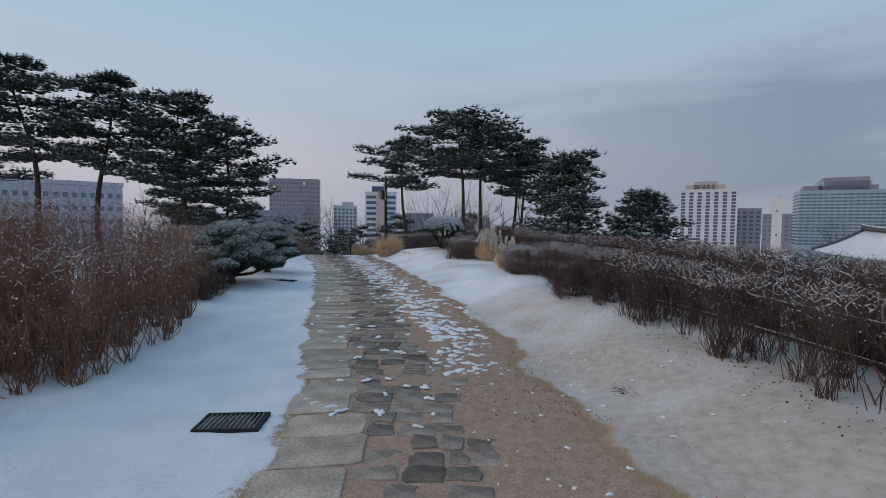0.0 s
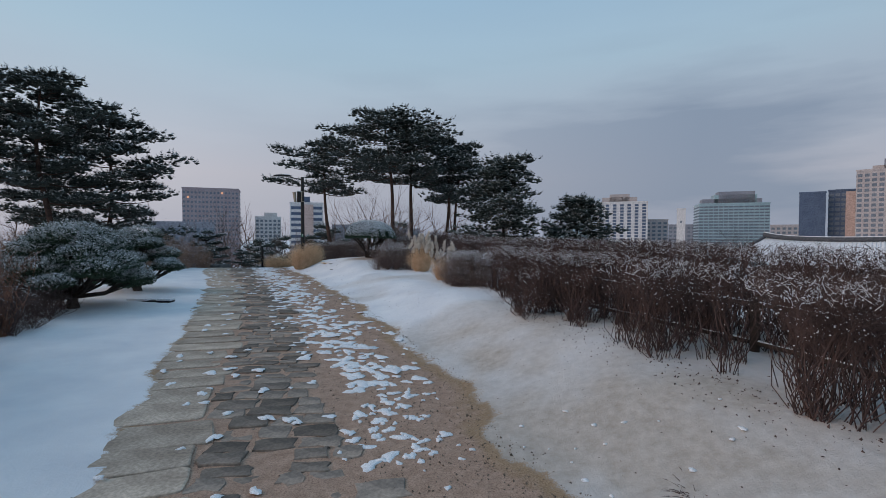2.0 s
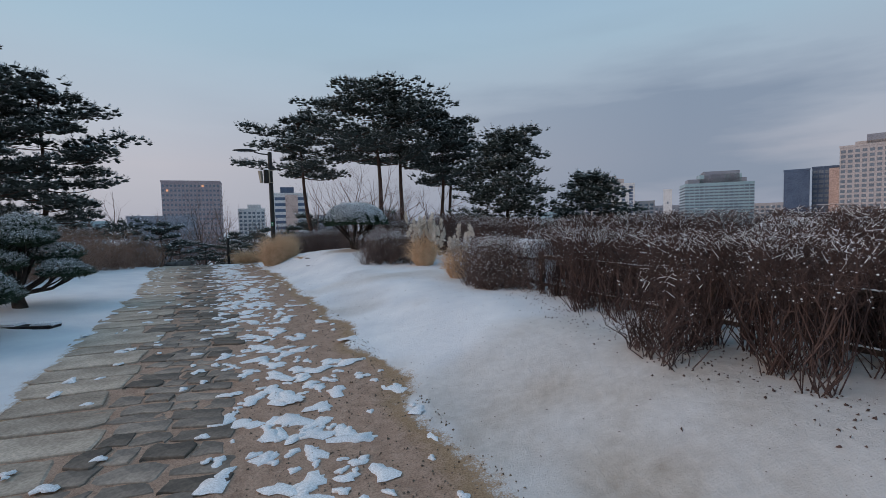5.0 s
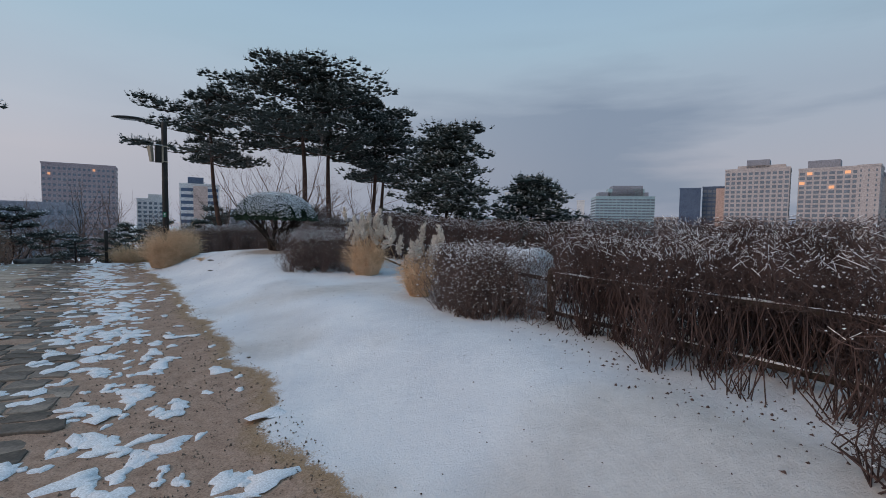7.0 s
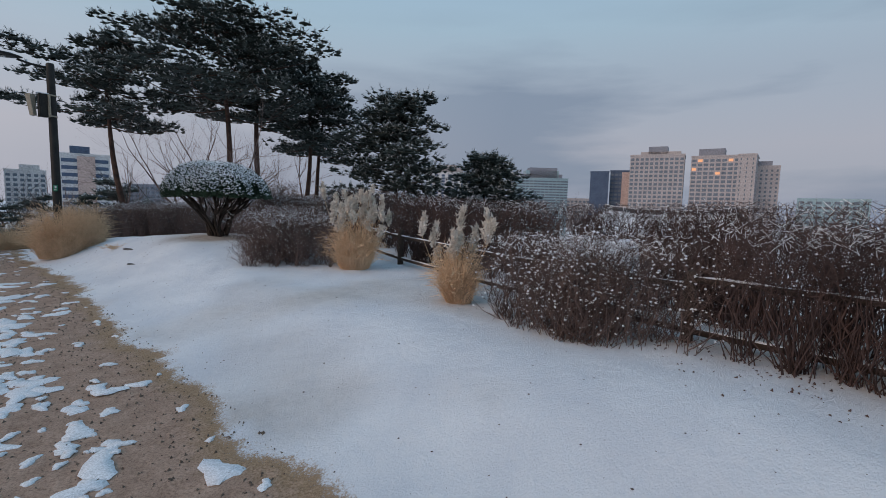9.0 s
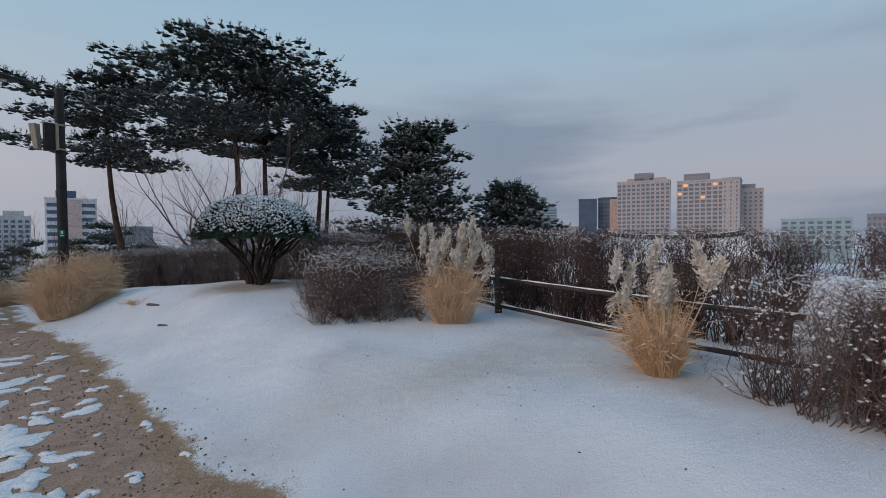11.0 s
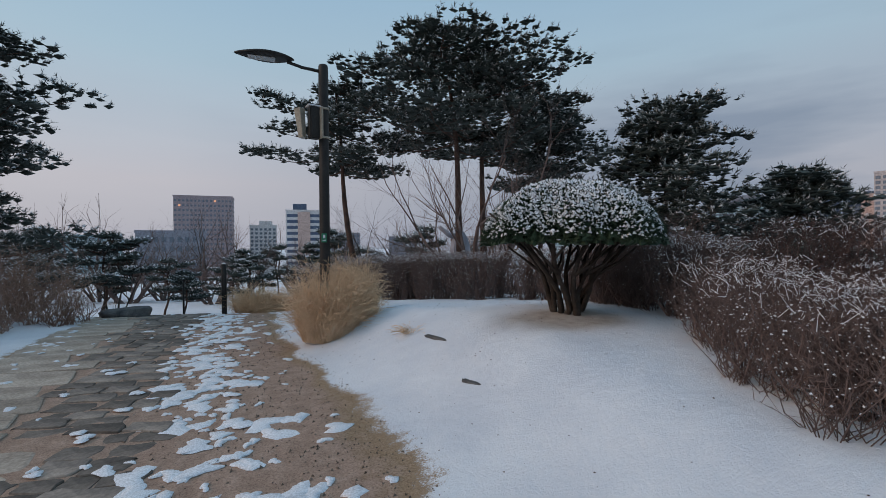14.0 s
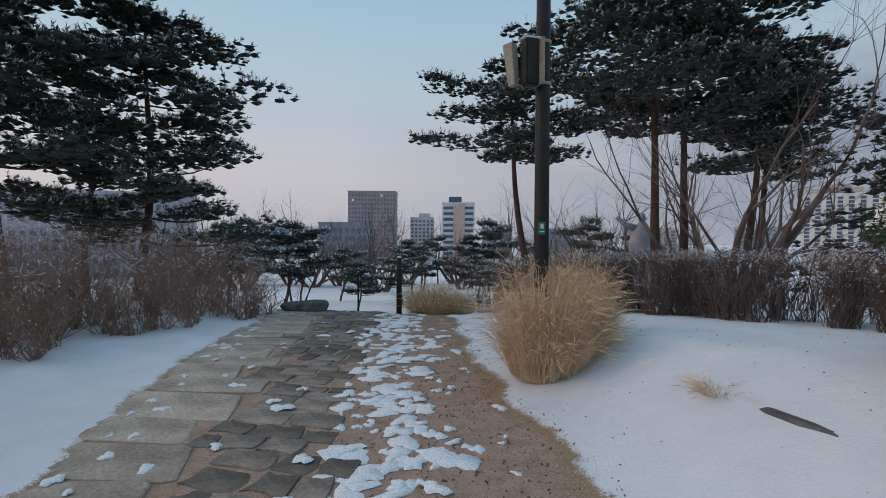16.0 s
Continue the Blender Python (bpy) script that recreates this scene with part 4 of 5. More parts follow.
snow_on = box_part("snow_strip", (0.30, 0.06, 0.02), (-0.70, 0, PH + 0.075), MAT_SNOW, lamp, 0.009)
box_part("speaker_box", (0.15, 0.14, 0.46), (-0.145, -0.06, PH - 0.87), MAT_POST, lamp, 0.015, 0.25)["label"] = "dark loudspeaker box"
box_part("speaker_side", (0.03, 0.15, 0.45), (-0.055, -0.10, PH - 0.87), MAT_TAN, lamp, 0.006, 0.25)
V, F = join_lists([tube(((-0.30, 0.01, PH - 1.08), (-0.34, 0.02, PH - 0.66)), (0.055, 0.075), 4), tube(((-0.24, -0.02, PH - 1.09), (-0.06, -0.02, PH - 1.09)), (0.012, 0.012), 5)])
mesh_object("speaker_horn", V, F, MAT_TAN, lamp)
box_part("snow_strip", (0.20, 0.16, 0.02), (-0.15, -0.05, PH - 0.63), MAT_SNOW, lamp, 0.008, 0.25)
for z in (PH - 0.66, PH - 1.08):
    V, F = tube(((0, 0, z), (0, 0, z + 0.03)), (0.082, 0.082), 20)
    mesh_object("steel_band", V, F, MAT_TAN, lamp, True)
box_part("sign_plate", (0.075, 0.012, 0.13), (-0.02, -0.088, 1.42), MAT_GREEN, lamp, 0.003)["label"] = "small green sign plate"
box_part("sign_bar", (0.030, 0.004, 0.05), (-0.02, -0.097, 1.44), MAT_WHITE, lamp, 0)
box_part("sign_bar", (0.045, 0.004, 0.012), (-0.02, -0.097, 1.385), MAT_WHITE, lamp, 0)
tagged(lamp, "dark slender street lamp with a loudspeaker box", "street lamp")


# ---- posts at the crest ----
def post(x, y, tall, rad, label):
    root = new("post")
    z = ground_z(x, y)
    V, F = tube(((x, y, z - 0.25), (x, y, z + tall - 0.03), (x, y, z + tall)), (rad, rad, rad * 0.7), 14)
    mesh_object("shaft", V, F, MAT_POST, root, True)
    V, F = tube(((x, y, z + tall), (x, y, z + tall + 0.03)), (rad * 0.95, rad * 0.4), 10)
    mesh_object("snow_cap", V, F, MAT_SNOW, root, True)
    return tagged(root, label, "post", "posts at the crest")


post(-5.55, 27.5, 1.15, 0.055, "dark square-cut post at the end of the path")
post(-6.75, 28.4, 0.95, 0.022, "thin dark post in the snow")


# ---- drain grate, stone gutter, edging stones, boulder ----
MAT_GRATE = plain("worn_iron", (0.09, 0.08, 0.075), (0.20, 0.18, 0.165), 8.0, 0.6, 0.3, relief=0.3)
grate = new("drain_grate")
gz0 = ground_z(-2.05, 4.4)
grate.matrix_basis = pose(-2.05, 4.4, gz0 + 0.012, 0, 0, 4)
for s in (-1, 1):
    box_part("frame_bar", (0.62, 0.03, 0.04), (0, s * 0.185, 0), MAT_IRON, grate, 0.004)
    box_part("frame_bar", (0.03, 0.34, 0.04), (s * 0.295, 0, 0), MAT_IRON, grate, 0.004)
for i in range(12):
    box_part("grate_bar", (0.022, 0.34, 0.035), (-0.254 + i * 0.0462, 0, 0), MAT_GRATE, grate, 0.003)
# dark sheet close under the bars stands for the shade in the hole
box_part("pit_shade", (0.56, 0.34, 0.004), (0, 0, -0.014), MAT_IRON, grate, 0)
tagged(grate, "dark iron drain grate set in the snow", "drain grate")


def rough_stone(name, size, seed, mat, cuts=3):
    r = np.random.RandomState(seed)
    bm = bmesh.new()
    bmesh.ops.create_cube(bm, size=1.0)
    bmesh.ops.subdivide_edges(bm, edges=bm.edges[:], cuts=cuts, use_grid_fill=True)
    off = Vector(r.uniform(0, 50, 3))
    for v in bm.verts:
        q = v.co.normalized() * 0.62
        p = v.co.lerp(q, 0.45)
        p += Vector(noise.noise_vector(p * 2.2 + off)) * 0.14
        v.co = Vector((p.x * size[0], p.y * size[1], p.z * size[2]))
    me = bpy.data.meshes.new(name)
    bm.to_mesh(me)
    bm.free()
    me.materials.append(mat)
    me.shade_smooth()
    return new(name, me)


for k, (x, y, a, size) in enumerate(((-1.58, 21.3, -64, (0.40, 0.055, 0.06)), (-1.45, 20.1, -58, (0.22, 0.05, 0.05)))):
    st = rough_stone("edging_stone", size, 3 + k, MAT_ROCK)
    st.matrix_basis = pose(x + 0.05, y, ground_z(x, y) + 0.005, 0, 0, a)
    tagged(st, "dark rough edging stone half buried in snow", "stone", "edging stones")
bl = rough_stone("boulder", (0.85, 0.6, 0.26), 9, MAT_ROCK, 5)
bl.matrix_basis = pose(-7.6, 27.5, ground_z(-7.6, 27.5) + 0.06, 0, 0, 20)
tagged(bl, "low grey boulder by the path edge", "stone")
sb = rough_stone("boulder", (0.85, 0.7, 0.9), 12, MAT_SNOW, 5)
sb.matrix_basis = pose(3.2, 14.2, ground_z(3.2, 14.2) + 0.28, 0, 0, 20)
tagged(sb, "snow-covered rounded boulder among the shrubs", "stone")
gut = new("gutter_stone")
gut.matrix_basis = pose(-4.98, 14.05, ground_z(-4.98, 14.05), 0, 0, -6)
# solid dark slab in place of the shaded gap below the snow lids
box_part("gap_shade", (0.95, 0.26, 0.05), (0, 0, 0.0), MAT_IRON, gut, 0.01)
box_part("snow_lid", (0.50, 0.24, 0.05), (-0.28, 0.02, 0.035), MAT_SNOW, gut, 0.02)
box_part("snow_lid", (0.34, 0.24, 0.05), (0.32, 0.03, 0.035), MAT_SNOW, gut, 0.02)
tagged(gut, "gutter stone under a lid of snow, its shaded gap a dark slab", "gutter")

# ---- statue beyond the hedge ----
statue = new("statue")
sx, sy = 3.6, 45.6
statue.matrix_basis = pose(sx, sy, ground_z(sx, sy)) @ Matrix.Scale(0.8, 4)
box_part("plinth", (1.7, 1.4, 3.6), (0, 0, 1.5), MAT_WHITE, statue, 0.05)
bm = bmesh.new()
bmesh.ops.create_uvsphere(bm, u_segments=20, v_segments=12, radius=1)
for v in bm.verts:
    v.co = Vector((v.co.x * 0.85 * (1 - 0.25 * v.co.z), v.co.y * 0.6, v.co.z * 1.5 + 4.75))
me = bpy.data.meshes.new("body")
bm.to_mesh(me)
bm.free()
me.materials.append(MAT_F_GREY)
me.shade_smooth()
new("body", me).parent = statue
V, F = tube(((-0.4, 0, 5.7), (-1.0, 0, 5.9), (-1.7, 0, 6.5)), (0.28, 0.2, 0.16), 8)
mesh_object("raised_limb", V, F, MAT_F_GREY, statue, True)
V, F = tube(((0.0, 0, 6.1), (0.0, 0, 6.4), (0, 0, 6.8)), (0.2, 0.27, 0.15), 8)
mesh_object("knob", V, F, MAT_F_GREY, statue, True)
tagged(statue, "grey stone sculpture on a white plinth", "statue")


# ---- far buildings ----
def tower(name, az, dist, wide, tall_to, deep, mat, floors, bays, label, win=MAT_WINDOW, wh=0.55, ww=0.6, lit=0, crown=None, turn=0.0, base=-30.0, band=False, seed=1, bay=None):
    """A block facing the walk, at an azimuth (degrees, right of +y), its roof at tall_to."""
    r = np.random.RandomState(seed)
    root = new(name)
    a = radians(az)
    cx, cy = math.sin(a) * dist, math.cos(a) * dist
    root.matrix_basis = pose(cx, cy, 0, 0, 0, -az + turn)
    h = tall_to - base
    box_part("body", (wide, deep, h), (0, deep / 2, base + h / 2), mat, root, 0)
    box_part("parapet", (wide + 0.6, deep + 0.6, 1.2), (0, deep / 2, tall_to + 0.2), mat, root, 0)
    if crown:
        for cw, ch, cm, ox in crown:
            box_part("roof_house", (wide * cw, deep * 0.5, ch), (ox * wide, deep * 0.5, tall_to + ch / 2 + 0.5), cm, root, 0)
    if bay:
        box_part("bay", (wide * bay[0], 1.4, h - 1), (bay[2] * wide, -0.4, base + h / 2 - 0.5), bay[1], root, 0)
    vis = floors
    fh = min(h, tall_to + 14) / vis
    kinds = {0: [], 1: []}
    for side in (0, 1, 2):
        span = wide if side == 0 else deep
        nb = bays if side == 0 else max(2, int(bays * deep / wide))
        for i in range(vis):
            zc = tall_to - 1.4 - (i + 0.5) * fh
            for j in range(1 if band else nb):
                uc = 0 if band else (-span / 2 + (j + 0.5) * span / nb)
                uw = span * 0.94 if band else span / nb * ww
                hot = int(lit > 0 and side == 0 and i < 5 and r.rand() < lit)
                z0, z1 = zc - fh * wh / 2, zc + fh * wh / 2
                if side == 0:
                    q = [(uc - uw / 2, -0.15, z0), (uc + uw / 2, -0.15, z0), (uc + uw / 2, -0.15, z1), (uc - uw / 2, -0.15, z1)]
                else:
                    sx_ = (-1 if side == 1 else 1) * (wide / 2 + 0.15)
                    v0 = deep / 2 + uc
                    q = [(sx_, v0 - uw / 2, z0), (sx_, v0 + uw / 2, z0), (sx_, v0 + uw / 2, z1), (sx_, v0 - uw / 2, z1)]
                kinds[hot].append(q)
    for hot, quads in kinds.items():
        if quads:
            V = np.array(quads).reshape(-1, 3)
            w_ob = mesh_object("windows", V, np.arange(len(V)).reshape(-1, 4), MAT_LIT if hot else win, root)
            w_ob["kind"] = "stuff"
    return tagged(root, label, "building")


def rise(t, dist):
    return 1.9 + t * dist


tower("office_block", -17.9, 420, 41, rise(0.087, 420), 24, MAT_F_BROWN, 14, 15, "brown-grey office block with rows of small windows", wh=0.42, ww=0.55, lit=0.05, turn=-6, seed=3)
tower("apartment_block", -7.7, 380, 25, rise(0.064, 380), 16, MAT_F_WHITE, 9, 3, "banded apartment block, its central bay pink with low sun", wh=0.5, band=True, win=MAT_F_BLUE, crown=((0.4, 5, MAT_F_BLUE, -0.1),), seed=4, bay=(0.36, MAT_F_PINK, 0.02))
tower("office_block", -12.0, 450, 22, rise(0.034, 450), 18, MAT_F_WHITE, 9, 6, "pale low office block among trees", seed=5, crown=((0.5, 4, MAT_F_WHITE, 0.1),))
tower("tower_block", 29.8, 480, 46, rise(0.066, 480), 30, MAT_F_WHITE, 16, 7, "white tower with blue-grey window columns", win=MAT_F_BLUE, wh=0.72, ww=0.5, crown=((0.7, 5, MAT_F_BEIGE, -0.05), (0.4, 8, MAT_F_BEIGE, -0.05)), seed=6)
tower("office_block", 33.2, 520, 26, rise(0.030, 520), 20, MAT_F_BEIGE, 8, 5, "low beige block among the city roofs", seed=7)
tower("chimney_stack", 35.9, 470, 7, rise(0.050, 470), 7, MAT_F_WHITE, 2, 1, "slim white chimney block", wh=0.1, ww=0.2)
tower("glass_tower", 40.8, 520, 58, rise(0.058, 520), 40, MAT_F_TEAL, 16, 14, "grey-green glass tower with a flat overhanging crown", win=MAT_WINDOW, wh=0.5, ww=0.86, crown=((0.86, 5, MAT_F_GREY, 0.0), (0.62, 9, MAT_F_TEAL, 0.05), (0.52, 12, MAT_F_GREY, 0.07)), turn=10, seed=8)
tower("glass_tower", 47.2, 430, 15, rise(0.072, 430), 22, MAT_F_BLUE, 14, 5, "dark blue glass slab", wh=0.6, ww=0.8, win=MAT_F_BLUE, seed=9)
tower("glass_tower", 49.5, 440, 17, rise(0.074, 440), 22, MAT_F_BLUE, 14, 5, "dark blue glass slab with a pinkish flank", wh=0.6, ww=0.8, win=MAT_WINDOW, seed=9, bay=(0.42, MAT_F_PINK, 0.27))
tower("tower_block", 53.0, 400, 38, rise(0.104, 400), 30, MAT_F_BEIGE, 18, 11, "beige high-rise with a grid of windows", wh=0.6, ww=0.66, crown=((0.75, 3, MAT_F_BEIGE, 0.05), (0.36, 7, MAT_F_GREY, 0.0)), turn=-5, seed=10)
tower("tower_block", 58.6, 400, 31, rise(0.100, 400), 30, MAT_F_BEIGE, 18, 8, "beige high-rise with dark glass and a few lit windows", wh=0.62, ww=0.74, lit=0.06, crown=((0.55, 6, MAT_F_GREY, -0.1),), turn=-5, seed=11)
tower("tower_block", 61.4, 398, 11, rise(0.101, 400), 30, MAT_F_BEIGE, 18, 3, "plain beige stair tower", wh=0.5, ww=0.2, turn=-5, seed=12)
tower("office_block", 63.2, 420, 16, rise(0.080, 420), 24, MAT_F_BEIGE, 16, 5, "beige side block of the high-rise", wh=0.5, ww=0.4, crown=((0.6, 4, MAT_F_GREY, -0.1),), seed=13)
tower("long_block", -42.5, 170, 46, rise(0.062, 170), 18, MAT_F_PALE, 7, 22, "long grey building behind the pines, tinted violet for haze", wh=0.35, ww=0.5, seed=14)
tower("low_building", -20.5, 260, 28, rise(0.020, 260), 16, MAT_F_GREY, 5, 9, "low grey building beyond the park", seed=15)
for k, (az, t, w) in enumerate(((4, 0.012, 40), (14, 0.012, 60), (24, 0.014, 46), (36.5, 0.02, 40), (45.8, 0.018, 40), (69, 0.025, 60), (74, 0.03, 30), (79, 0.02, 50), (-28, 0.015, 60), (-3, 0.02, 40), (87, 0.02, 70))):
    tower("distant_block", az, 640, w, rise(t, 640), 30, (MAT_F_GREY, MAT_F_BEIGE, MAT_F_TEAL)[k % 3], 6, 8, "hazy distant city block", seed=20 + k)["group"] = "distant blocks"

# ---- tiled hall roof below the slope ----
roof = new("tiled_hall")
A, B = Vector((48.8, 53.4, 1.15)), Vector((55.0, 40.0, 0.95))
along = (B - A)
L = along.length
roof.matrix_basis = Matrix.Translation((A + B) / 2) @ Matrix.Rotation(math.atan2(along.y, along.x), 4, "Z")
V, F = [], []
nu, nv = 24, 10
for side in (-1, 1):
    o = len(V)
    for i in range(nu + 1):
        for j in range(nv + 1):
            u_, v_ = -1 + 2 * i / nu, j / nv
            half = L / 2 + 2.4 * v_
            V.append((u_ * half, side * 5.2 * v_, 0.3 * u_ * u_ - 3.6 * v_ + 0.9 * v_ * v_ + 0.5 * v_ * abs(u_) ** 4))
    for i in range(nu):
        for j in range(nv):
            k = o + i * (nv + 1) + j
            F.append((k, k + nv + 1, k + nv + 2, k + 1))
mesh_object("snowy_roof_slope", V, F, MAT_SNOW, roof, True)
V, F = [], []
parts = []
for side in (-1, 1):
    for i in range(46):
        u_ = -0.98 + 1.96 * i / 45
        pts = []
        for j in range(6):
            v_ = j / 5
            half = L / 2 + 2.4 * v_
            pts.append((u_ * half, side * 5.2 * v_, 0.05 + 0.3 * u_ * u_ - 3.6 * v_ + 0.9 * v_ * v_ + 0.5 * v_ * abs(u_) ** 4))
        parts.append(tube(pts, [0.07] * 6, 5))
V, F = join_lists(parts)
mesh_object("tile_ribs", V, F, MAT_SNOW, roof, True)["kind"] = "stuff"
V, F = tube([(u_ * L / 2, 0, 0.18 + 0.3 * u_ * u_ + 0.25 * abs(u_) ** 6) for u_ in np.linspace(-1.02, 1.02, 21)], [0.30] * 21, 8)
mesh_object("ridge", V, F, MAT_TILE, roof, True)
V, F = tube([(u_ * L / 2, 0, 0.47 + 0.3 * u_ * u_ + 0.25 * abs(u_) ** 6) for u_ in np.linspace(-1.02, 1.02, 21)], [0.07] * 21, 6)
mesh_object("ridge_snow", V, F, MAT_SNOW, roof, True)
parts = []
for sx_ in (-1, 1):
    for side in (-1, 1):
        V, F = (tube([(sx_ * (L / 2 + 2.4 * v_), side * 5.2 * v_, 0.42 - 3.6 * v_ + 0.9 * v_ * v_ + 0.5 * v_) for v_ in np.linspace(0, 1.03, 8)], [0.2] * 8, 6))
        mesh_object("hip_ridge", V, F, MAT_TILE, roof, True)
box_part("wall", (L + 1.0, 7.0, 6.0), (0, 0, -6.2), MAT_F_BEIGE, roof, 0.05)
tagged(roof, "traditional hall with a snow-covered dark tiled roof", "building")


MAT_PEBBLE = plain("pebble", (0.09, 0.07, 0.058), (0.26, 0.20, 0.16), 12.0, 0.85, relief=0)


# ---- snow patches on the path ----
def patch_mesh(r, size, sides=14):
    """An irregular thin crust of snow."""
    ph = r.uniform(0, 6.28, 3)
    V = [(0, 0, 0.007)]
    st_ = r.uniform(0.55, 1.0)
    for ringf, z in ((0.86, 0.006), (1.0, -0.004)):
        for k in range(sides):
            a = 2 * math.pi * k / sides
            q = size * ringf * (1 + 0.30 * math.sin(2 * a + ph[0]) + 0.24 * math.sin(3 * a + ph[1]) + 0.15 * math.sin(5 * a + ph[2]) + r.uniform(-0.16, 0.16))
            V.append((q * math.cos(a), q * math.sin(a) * st_, z))
    F = [(0, 1 + k, 1 + (k + 1) % sides) for k in range(sides)]
    F += [(1 + k, 1 + sides + k, 1 + sides + (k + 1) % sides, 1 + (k + 1) % sides) for k in range(sides)]
    return V, F


r = np.random.RandomState(77)
patches = []
for i in range(1250):
    y = 4.2 + 23.5 * r.rand()
    a, b_, c = left(y), mid(y), right(y)
    w = r.rand()
    if w < 0.70 and y > 6:          # trodden strip along the sand
        x = b_ + (c - b_) * np.clip((0.42 if y < 14 else 0.33) + (0.26 if 9 < y < 15 else 0.18) * r.normal(), 0.02, 0.95)
        s = (0.03 + 0.11 * r.rand() ** 1.5) * (1.0 if y > 7.5 else 0.6)
    elif w < 0.80:
        x, s = b_ + (c - b_) * r.rand(), r.uniform(0.015, 0.06)
        if y < 6.5:
            continue
    elif w < 0.93:
        x, s = a + (b_ - a) * r.rand(), r.uniform(0.02, 0.085)
    else:
        x, s = a + (b_ - a) * (0.05 + 0.15 * r.rand()), r.uniform(0.02, 0.06)
        if y < 17:
            continue
    V, F = patch_mesh(r, s)
    th = r.uniform(0, 6.28)
    z = ground_z(x, y) + (0.020 if x < b_ else 0.005)
    co, si = math.cos(th), math.sin(th)
    patches.append(([(x + p[0] * co - p[1] * si, y + p[0] * si + p[1] * co, z + p[2]) for p in V], F))
for i in range(60):                # crumbs about the trodden sandy ground by the start
    y = r.uniform(2.6, 6.5)
    x = r.uniform(mid(y), 3.0)
    V, F = patch_mesh(r, r.uniform(0.008, 0.035), 7)
    z = ground_z(x, y) + 0.006
    patches.append(([(x + p[0], y + p[1], z + p[2]) for p in V], F))
V, F = join_lists(patches)
tagged(mesh_object("snow_patches", V, F, MAT_SNOW, None, True), "scattered crusts of trodden snow on the path", "snow", kind="stuff")

crumbs = []
c_xy = np.stack([r.uniform(-5, 3.2, 4200), r.uniform(2.5, 24, 4200)], 1)
c_xy = c_xy[(c_xy[:, 0] > right(c_xy[:, 1]) - 1.2) & (c_xy[:, 0] < right(c_xy[:, 1]) + 4)]
cz = height(c_xy[:, 0], c_xy[:, 1])
V, F = kit_blobs(np.concatenate([c_xy, cz[:, None] + 0.003], 1), 0.002 + 0.008 * r.rand(len(c_xy)) ** 2, 0.5)
tagged(mesh_object("leaf_litter", V, F, MAT_TWIG), "dark leaf crumbs and grit strewn on the snow", "litter", kind="stuff")

p_xy = np.stack([r.rand(6500), r.uniform(4.5, 27, 6500)], 1)
p_x = mid(p_xy[:, 1]) + (right(p_xy[:, 1]) - mid(p_xy[:, 1]) + 0.1) * p_xy[:, 0] ** 0.7
V, F = kit_specks(np.stack([p_x, p_xy[:, 1], height(p_x, p_xy[:, 1]) + 0.003], 1), r.uniform(0.004, 0.012, 6500))
tagged(mesh_object("pebbles", V, F, MAT_PEBBLE), "dark grit and pebbles on the sandy strip", "gravel", kind="stuff")

h_y = r.uniform(2.0, 14.5, 1100)
h_x = np.interp(h_y, [p[1] for p in FRONT], [p[0] for p in FRONT]) + r.normal(size=1100) * 0.24
V, F = kit_specks(np.stack([h_x, h_y, height(h_x, h_y) + 0.004], 1), r.uniform(0.004, 0.013, 1100))
tagged(mesh_object("fallen_leaves", V, F, MAT_TWIG), "brown fallen leaves on snow beneath the hedge", "leaves", kind="stuff")

# ---- path stones ----
path = new("stone_path")
tagged(path, "worn path of pale slabs and dark cobbles", "path", kind="structure")


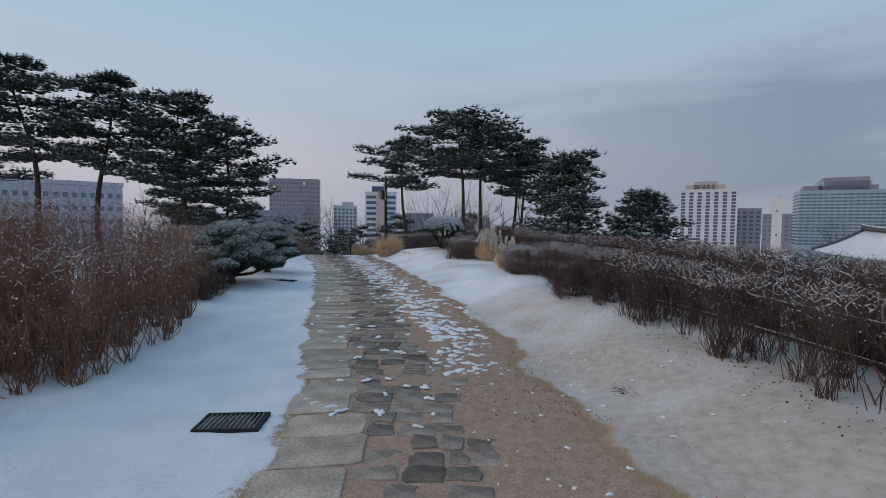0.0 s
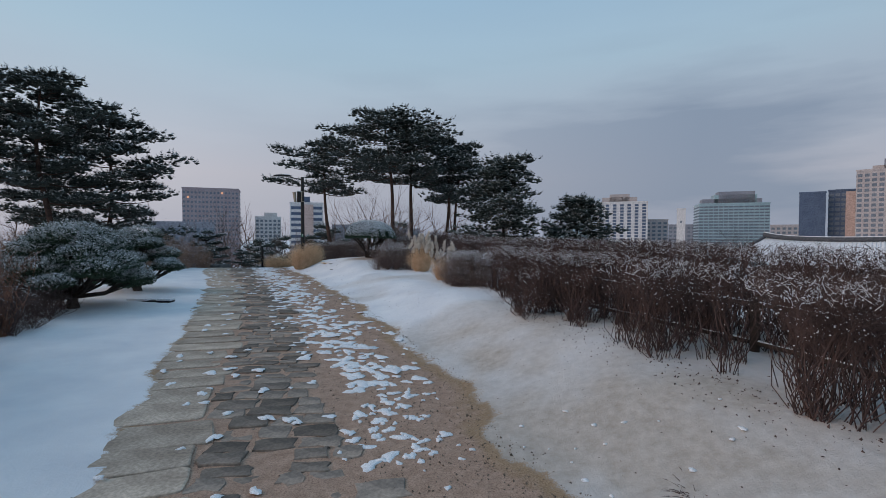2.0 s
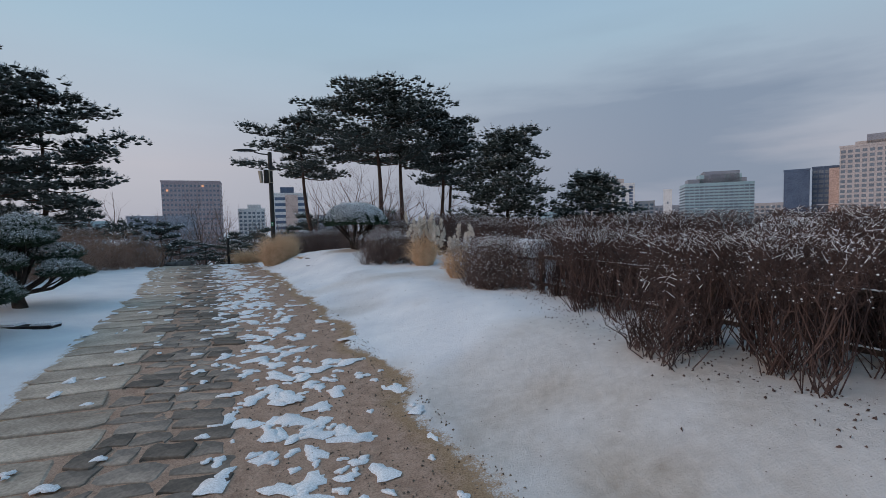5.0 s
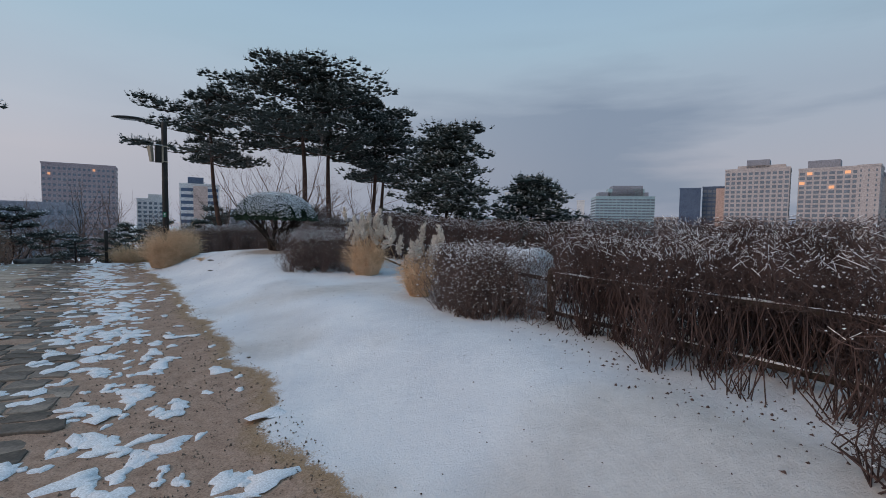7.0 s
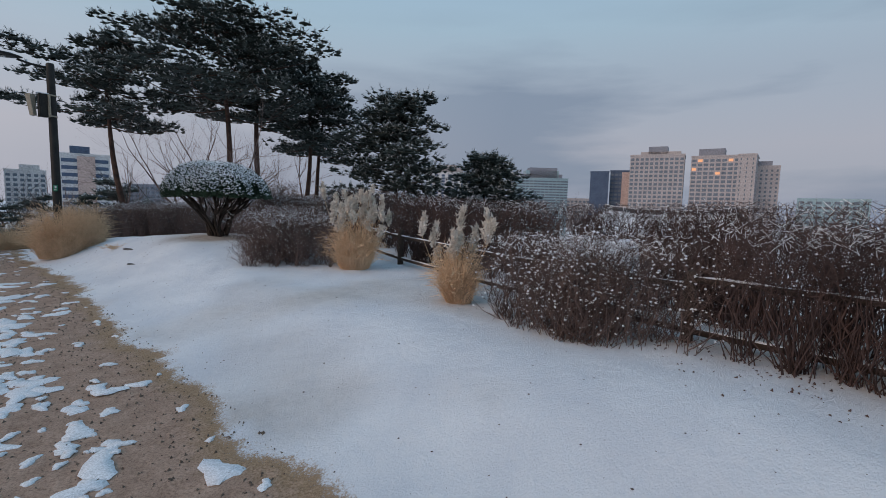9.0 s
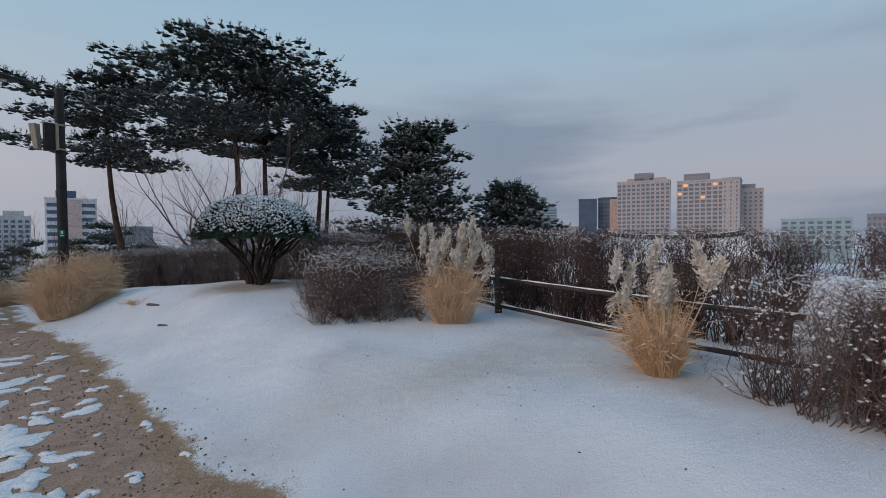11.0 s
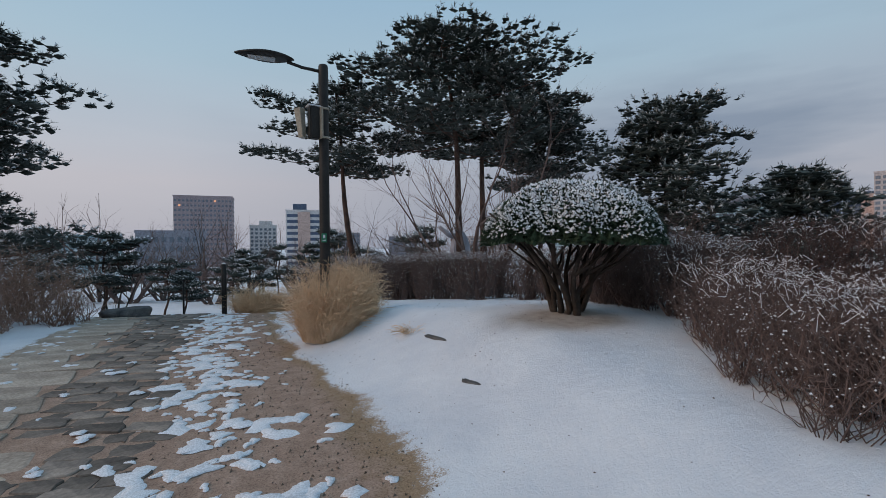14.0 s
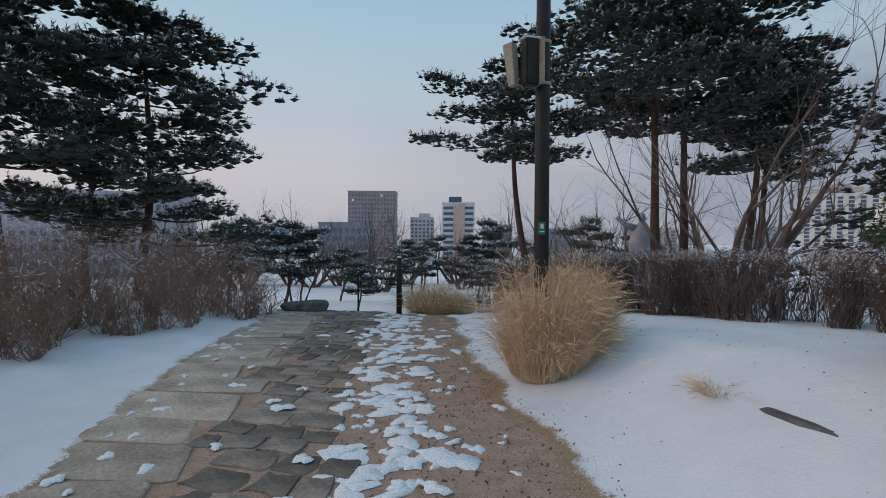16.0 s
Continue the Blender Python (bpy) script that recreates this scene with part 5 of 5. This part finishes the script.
def stone_piece(name, poly, z, mat):
    """A slightly domed stone with a chamfered rim over a ragged outline."""
    cx, cy = sum(p[0] for p in poly) / len(poly), sum(p[1] for p in poly) / len(poly)
    k = len(poly)
    V = []
    for f, dz in ((1.0, -0.06), (1.0, -0.006), (0.965, 0.0)):
        V += [((p[0] - cx) * f, (p[1] - cy) * f, dz + (r.uniform(-0.003, 0.003) if dz == 0 else 0)) for p in poly]
    F = [tuple(range(2 * k, 3 * k))]
    for o in (0, k):
        F += [(o + i, o + (i + 1) % k, o + k + (i + 1) % k, o + k + i) for i in range(k)]
    ob = mesh_object(name, V, F, mat, path)
    ob.matrix_basis = pose(cx, cy, z, r.uniform(-0.7, 0.7), r.uniform(-0.7, 0.7), 0)
    return ob


def corner_cut(pts, rag=0.010):
    out = []
    for i, p in enumerate(pts):
        a, b_ = pts[i - 1], pts[(i + 1) % len(pts)]
        f = r.uniform(0.03, 0.11)
        out.append((p[0] + (a[0] - p[0]) * f, p[1] + (a[1] - p[1]) * f))
        out.append((p[0] + (b_[0] - p[0]) * f, p[1] + (b_[1] - p[1]) * f))
        out.append(((p[0] + b_[0]) / 2, (p[1] + b_[1]) / 2))
    return [(q[0] + r.uniform(-rag, rag), q[1] + r.uniform(-rag, rag)) for q in out]


y = 1.6
while y < 27.6:
    d = r.uniform(0.34, 0.60)
    a = left(y + d / 2) + r.uniform(-0.03, 0.06)
    w = r.uniform(0.72, 1.12) * (0.82 if y < 9 else 1.0)
    sk = (left(y + 1) - left(y - 1)) / 2
    g = 0.009
    tilt = r.uniform(-0.035, 0.035) + 0.10
    poly = [(a, y + g), (a + w, y + g + tilt + r.uniform(-0.03, 0.03)), (a + w + sk * d + r.uniform(-0.05, 0.05), y + d - g + tilt), (a + sk * d, y + d - g)]
    stone_piece("slab", corner_cut(poly), ground_z(a + w / 2, y + d / 2) + 0.016, MAT_SLAB)
    # dark cobbles fill the rest of the row
    x = a + w + 0.012
    end = mid(y) + r.uniform(-0.12, 0.12)
    rows = 2
    for q in range(rows):
        xx = x
        dd = d / rows
        y0 = y + q * dd + 0.10 + r.uniform(-0.02, 0.02)
        while xx < end - 0.12:
            cw = r.uniform(0.20, 0.46)
            if r.rand() < 0.93:
                poly = [(xx + r.uniform(0, 0.025), y0 + r.uniform(0.0, 0.025)), (xx + cw - 0.015, y0 + r.uniform(-0.03, 0.03)), (xx + cw - r.uniform(0.01, 0.04), y0 + dd - r.uniform(0.0, 0.03)), (xx + r.uniform(0, 0.03), y0 + dd - r.uniform(0.0, 0.025))]
                stone_piece("cobble", corner_cut(poly, 0.024), ground_z(xx + cw / 2, y0 + dd / 2) + r.uniform(0.002, 0.016), MAT_COBBLE)
            xx += cw
    y += d
